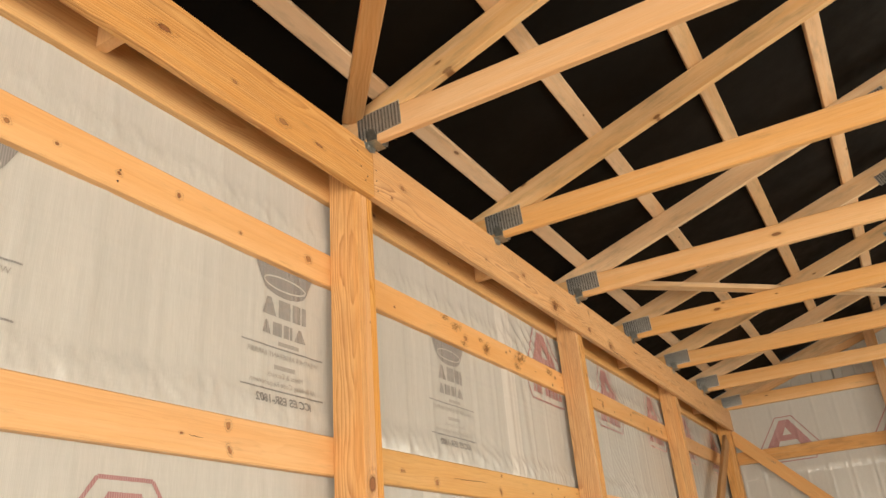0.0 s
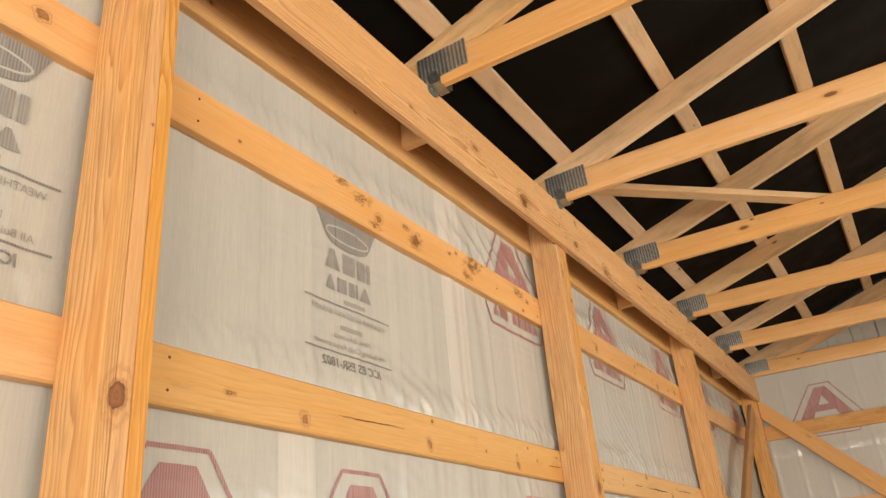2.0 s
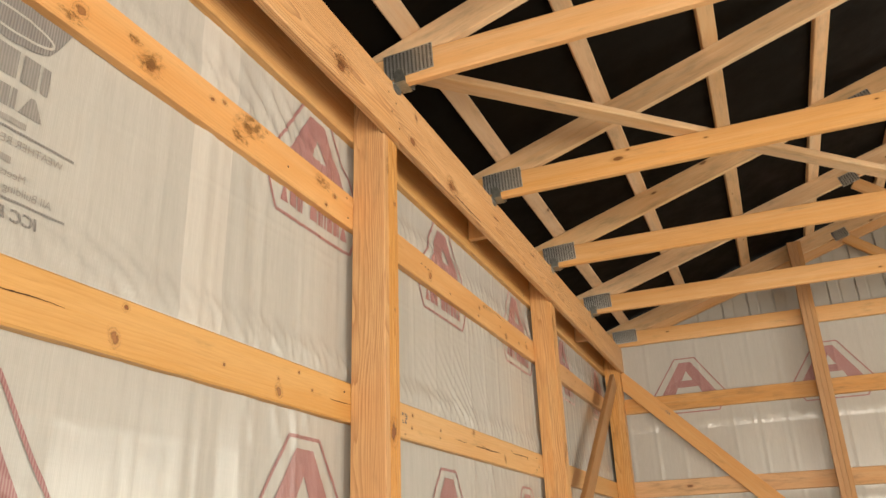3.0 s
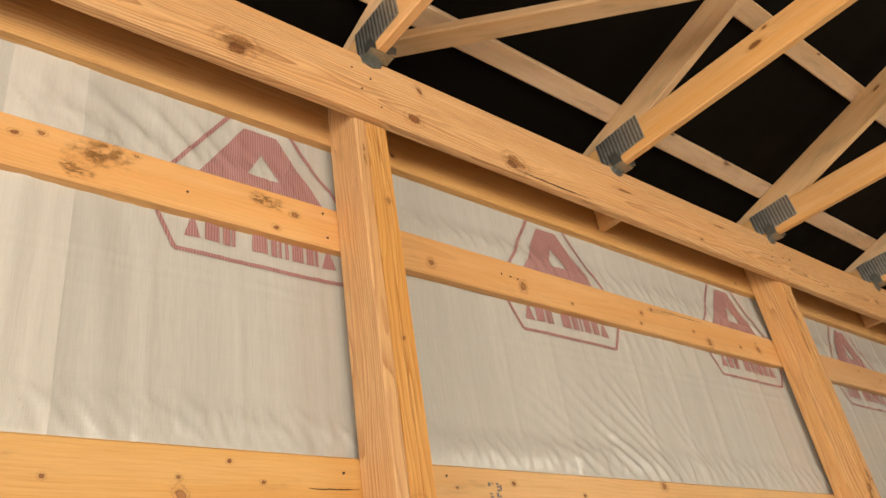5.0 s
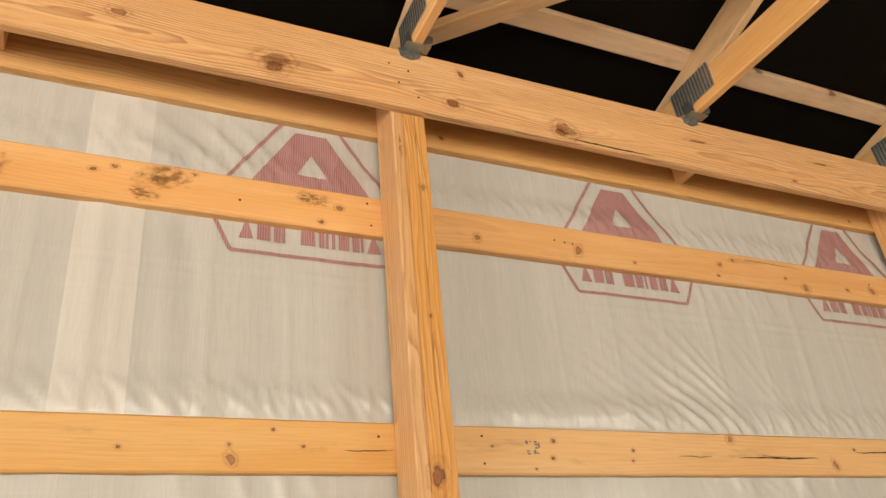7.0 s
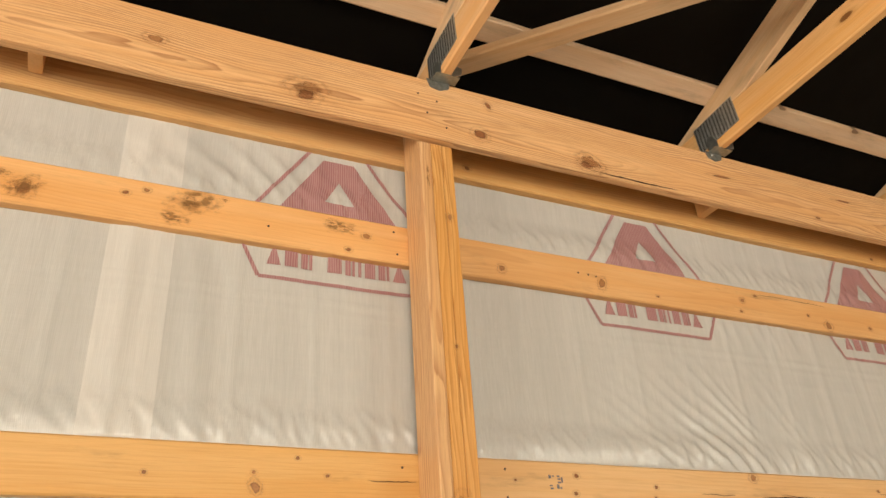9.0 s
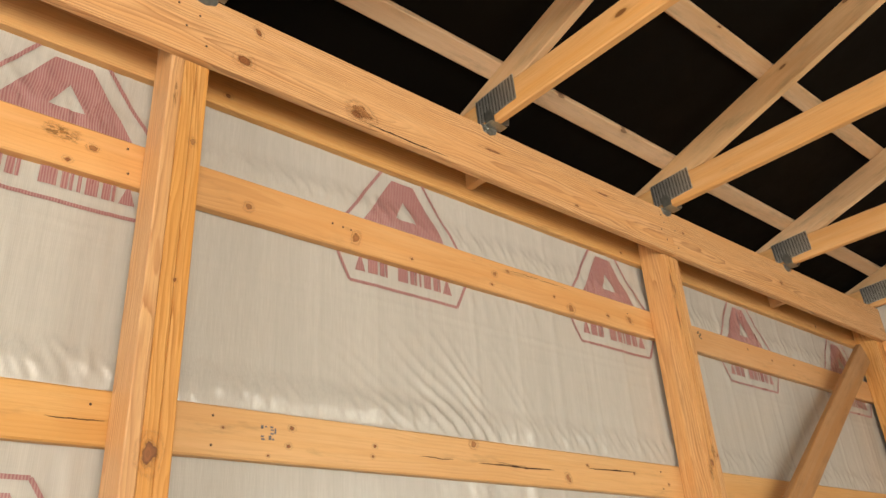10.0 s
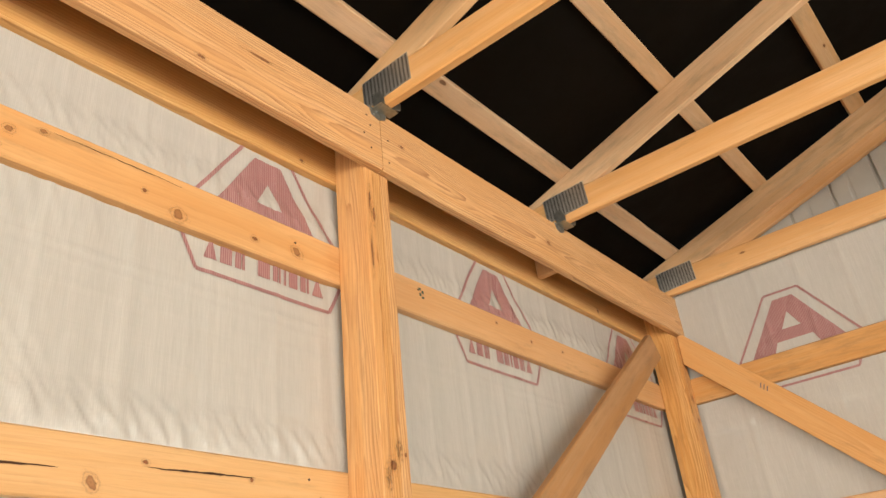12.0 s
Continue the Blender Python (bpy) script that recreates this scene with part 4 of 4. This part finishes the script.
# upper row of girts
for y, z, rx, rz, kind, lean in (
        (3.898, 2.777, 0.020, 0.014, "red", 0), (4.085, 2.785, 0.100, 0.060, "stain", -12), (4.030, 2.722, 0.060, 0.030, "stain", 0), (4.168, 2.808, 0.016, 0.011, "red", 0),
        (4.548, 2.708, 0.020, 0.014, "red", 0), (4.606, 2.766, 0.024, 0.018, "knot", 0), (4.522, 2.785, 0.075, 0.032, "stain", 0), (5.086, 2.730, 0.024, 0.026, "knot", 35),
        (5.493, 2.736, 0.026, 0.040, "knot", 25), (5.737, 2.720, 0.014, 0.010, "red", 0), (6.139, 2.715, 0.016, 0.012, "red", 0), (6.16, 2.765, 0.022, 0.018, "knot", 0),
        (6.236, 2.795, 0.020, 0.014, "knot", 0), (1.504, 2.765, 0.020, 0.022, "red", 20), (1.277, 2.742, 0.018, 0.013, "red", 0), (0.925, 2.74, 0.022, 0.018, "knot", 0),
        (1.072, 2.742, 0.016, 0.012, "red", 0), (1.783, 2.735, 0.016, 0.012, "knot", 0), (2.15, 2.76, 0.032, 0.028, "knot", 0), (3.213, 2.805, 0.060, 0.022, "stain", 0),
        (3.322, 2.783, 0.075, 0.032, "stain", -10), (3.413, 2.742, 0.030, 0.034, "knot", 30), (3.39, 2.71, 0.055, 0.022, "stain", 0), (3.651, 2.733, 0.042, 0.038, "knot", 30),
        (3.952, 2.796, 0.018, 0.014, "knot", 0), (4.066, 2.775, 0.040, 0.030, "stain", 0), (3.645, 2.745, 0.075, 0.045, "stain", -20), (3.585, 2.775, 0.040, 0.018, "stain", 0),
        (2.75, 2.73, 0.014, 0.010, "red", 0), (6.508, 2.745, 0.014, 0.012, "red", 0), (6.611, 2.712, 0.035, 0.030, "knot", 20), (6.865, 2.732, 0.022, 0.014, "red", 0),
        (7.026, 2.742, 0.035, 0.026, "knot", 20), (8.086, 2.788, 0.014, 0.010, "red", 0), (8.337, 2.765, 0.014, 0.012, "red", 0), (8.595, 2.778, 0.016, 0.01, "red", 0)):
    mark(girt_at(3, y), GIRT_X, y, z, rx, rz, kind, lean)
for y, z in ((5.398, 2.766), (5.44, 2.764), (5.473, 2.762), (4.30, 2.745), (1.28, 2.755), (1.275, 2.715), (7.02, 2.775), (2.60, 2.79), (2.60, 2.72), (7.60, 2.79), (9.2, 2.77), (4.70, 2.80), (4.71, 2.72)):
    nail(girt_at(3, y), GIRT_X, y, z)
crack(girt_at(3, 6.4), GIRT_X, 6.25, 6.62, 2.802, 0.0018, 5)

# lower row of girts
for y, z, rx, rz, kind, lean in (
        (1.760, 2.058, 0.022, 0.026, "knot", 0), (1.769, 1.982, 0.016, 0.030, "knot", -25), (1.576, 2.010, 0.014, 0.008, "red", 0), (2.758, 2.010, 0.014, 0.012, "red", 0),
        (3.018, 1.985, 0.026, 0.030, "knot", -30), (3.644, 1.990, 0.022, 0.034, "knot", -25), (4.304, 1.985, 0.022, 0.032, "knot", -25), (2.742, 2.010, 0.022, 0.014, "knot", 0),
        (4.298, 2.020, 0.012, 0.01, "red", 0), (4.489, 2.018, 0.012, 0.010, "red", 0), (4.039, 2.010, 0.012, 0.010, "red", 0), (4.409, 2.061, 0.012, 0.010, "red", 0),
        (5.263, 2.050, 0.018, 0.014, "red", 0), (5.254, 1.998, 0.016, 0.013, "red", 0), (5.557, 2.026, 0.015, 0.012, "red", 0), (5.549, 1.993, 0.012, 0.010, "red", 0),
        (5.05, 2.03, 0.010, 0.008, "red", 0), (5.976, 2.072, 0.028, 0.026, "knot", 0), (6.575, 2.045, 0.014, 0.011, "red", 0), (6.869, 2.034, 0.013, 0.011, "red", 0),
        (6.454, 1.988, 0.022, 0.034, "knot", -30), (7.103, 2.005, 0.014, 0.012, "red", 0), (3.668, 2.070, 0.016, 0.014, "red", 0), (5.19, 1.965, 0.010, 0.008, "red", 0)):
    mark(girt_at(2, y), GIRT_X, y, z, rx, rz, kind, lean)
for y0, y1, z, w, seed in ((5.735, 5.88, 2.011, 0.003, 1), (5.99, 6.38, 2.008, 0.0055, 2), (6.58, 6.88, 2.036, 0.005, 3), (3.16, 3.50, 2.018, 0.003, 4), (4.60, 4.74, 2.010, 0.0025, 6), (1.60, 1.66, 2.01, 0.002, 7), (6.08, 6.24, 2.02, 0.002, 8)):
    crack(girt_at(2, (y0 + y1) / 2), GIRT_X, y0, y1, z, w, seed)
for y, z in ((7.06, 2.055), (7.06, 1.985), (5.02, 2.06), (5.02, 1.98), (2.56, 2.06), (2.56, 1.985), (4.70, 2.05)):
    nail(girt_at(2, y), GIRT_X, y, z)
# unreadable grade stamp: a few short bars of ink
owner = girt_at(2, 5.19)
for dy, dz, w, h in ((-0.022, 0.018, 0.008, 0.010), (-0.010, 0.020, 0.006, 0.004), (0.008, 0.020, 0.009, 0.005), (0.010, 0.012, 0.010, 0.004), (0.020, 0.010, 0.005, 0.016), (0.010, 0.002, 0.010, 0.005), (-0.020, -0.008, 0.009, 0.004), (-0.018, -0.016, 0.010, 0.005), (0.004, -0.010, 0.008, 0.012), (0.014, -0.014, 0.006, 0.005)):
    part("stamp_bar", box_bm(GIRT_X + 0.0016, GIRT_X + 0.0024, 5.190 + dy - w / 2, 5.190 + dy + w / 2, 2.026 + dz - h / 2, 2.026 + dz + h / 2), INK, owner, m=owner.matrix_world.inverted())

owner = girt_at(3, 7.617)
for dy, dz, w, h in ((-0.008, 0.014, 0.012, 0.010), (0.008, 0.004, 0.010, 0.012), (-0.006, -0.008, 0.010, 0.012), (0.007, -0.018, 0.012, 0.008)):
    part("stamp_bar", box_bm(GIRT_X + 0.0016, GIRT_X + 0.0024, 7.617 + dy - w / 2, 7.617 + dy + w / 2, 2.782 + dz - h / 2, 2.782 + dz + h / 2), INK_GREEN, owner, m=owner.matrix_world.inverted())
owner = next(o for o in scene.objects if o.name.startswith("corner_brace") and o.matrix_world.translation.x > -1.0)
for k in range(3):
    part("stamp_bar", slab_bm([(-1.275 + 0.014 * k, 2.675 - 0.012 * k), (-1.270 + 0.014 * k, 2.675 - 0.012 * k), (-1.262 + 0.014 * k, 2.700 - 0.012 * k), (-1.267 + 0.014 * k, 2.700 - 0.012 * k)], GY - 0.0440, GY - 0.0430, 0), INK, owner, m=owner.matrix_world.inverted())

# posts: knots on their room side
for y_far, side_y, z, rx, rz, kind in ((2.406, 0.075, 1.905, 0.034, 0.056, "red"), (4.864, 0.058, 1.912, 0.034, 0.052, "red"), (4.864, 0.040, 2.363, 0.008, 0.010, "red"), (2.406, 0.05, 2.52, 0.006, 0.006, "red"),
                                         (7.322, 0.020, 2.118, 0.010, 0.012, "red"), (7.322, 0.075, 2.083, 0.022, 0.030, "red"), (7.322, 0.085, 2.90, 0.012, 0.045, "red"), (4.864, 0.03, 2.80, 0.014, 0.016, "knot"),
                                         (9.74, 0.05, 2.72, 0.022, 0.028, "knot"), (9.74, 0.04, 2.60, 0.018, 0.026, "knot"),
                                         (7.322, 0.100, 2.94, 0.010, 0.080, "red"), (7.322, 0.104, 2.76, 0.008, 0.10, "red"), (7.322, 0.045, 2.13, 0.018, 0.040, "stain"), (7.322, 0.095, 2.05, 0.018, 0.045, "stain"),
                                         (4.864, 0.095, 2.94, 0.007, 0.05, "stain"), (9.74, 0.10, 2.66, 0.008, 0.09, "stain")):
    plies = next(p for y, p in POST_THINGS if abs(y - y_far) < 0.01)
    y = y_far - side_y
    mark(plies[1], POST_X, y, z, rx * 1.25, rz * 1.25, kind)

# dark knots on the shaded beam behind
for y, z, rx, rz in ((4.99, 3.12, 0.022, 0.018), (7.05, 3.10, 0.016, 0.012), (2.62, 3.14, 0.02, 0.016), (9.05, 3.11, 0.015, 0.02), (3.3, 3.13, 0.016, 0.012)):
    owner = next(o for o in scene.objects if o.name.startswith("eave_beam") and abs((o.matrix_world.inverted() @ Vector((GIRT_X, y, z))).x) < 2.5)
    mark(owner, GIRT_X, y, z, rx, rz, "red")
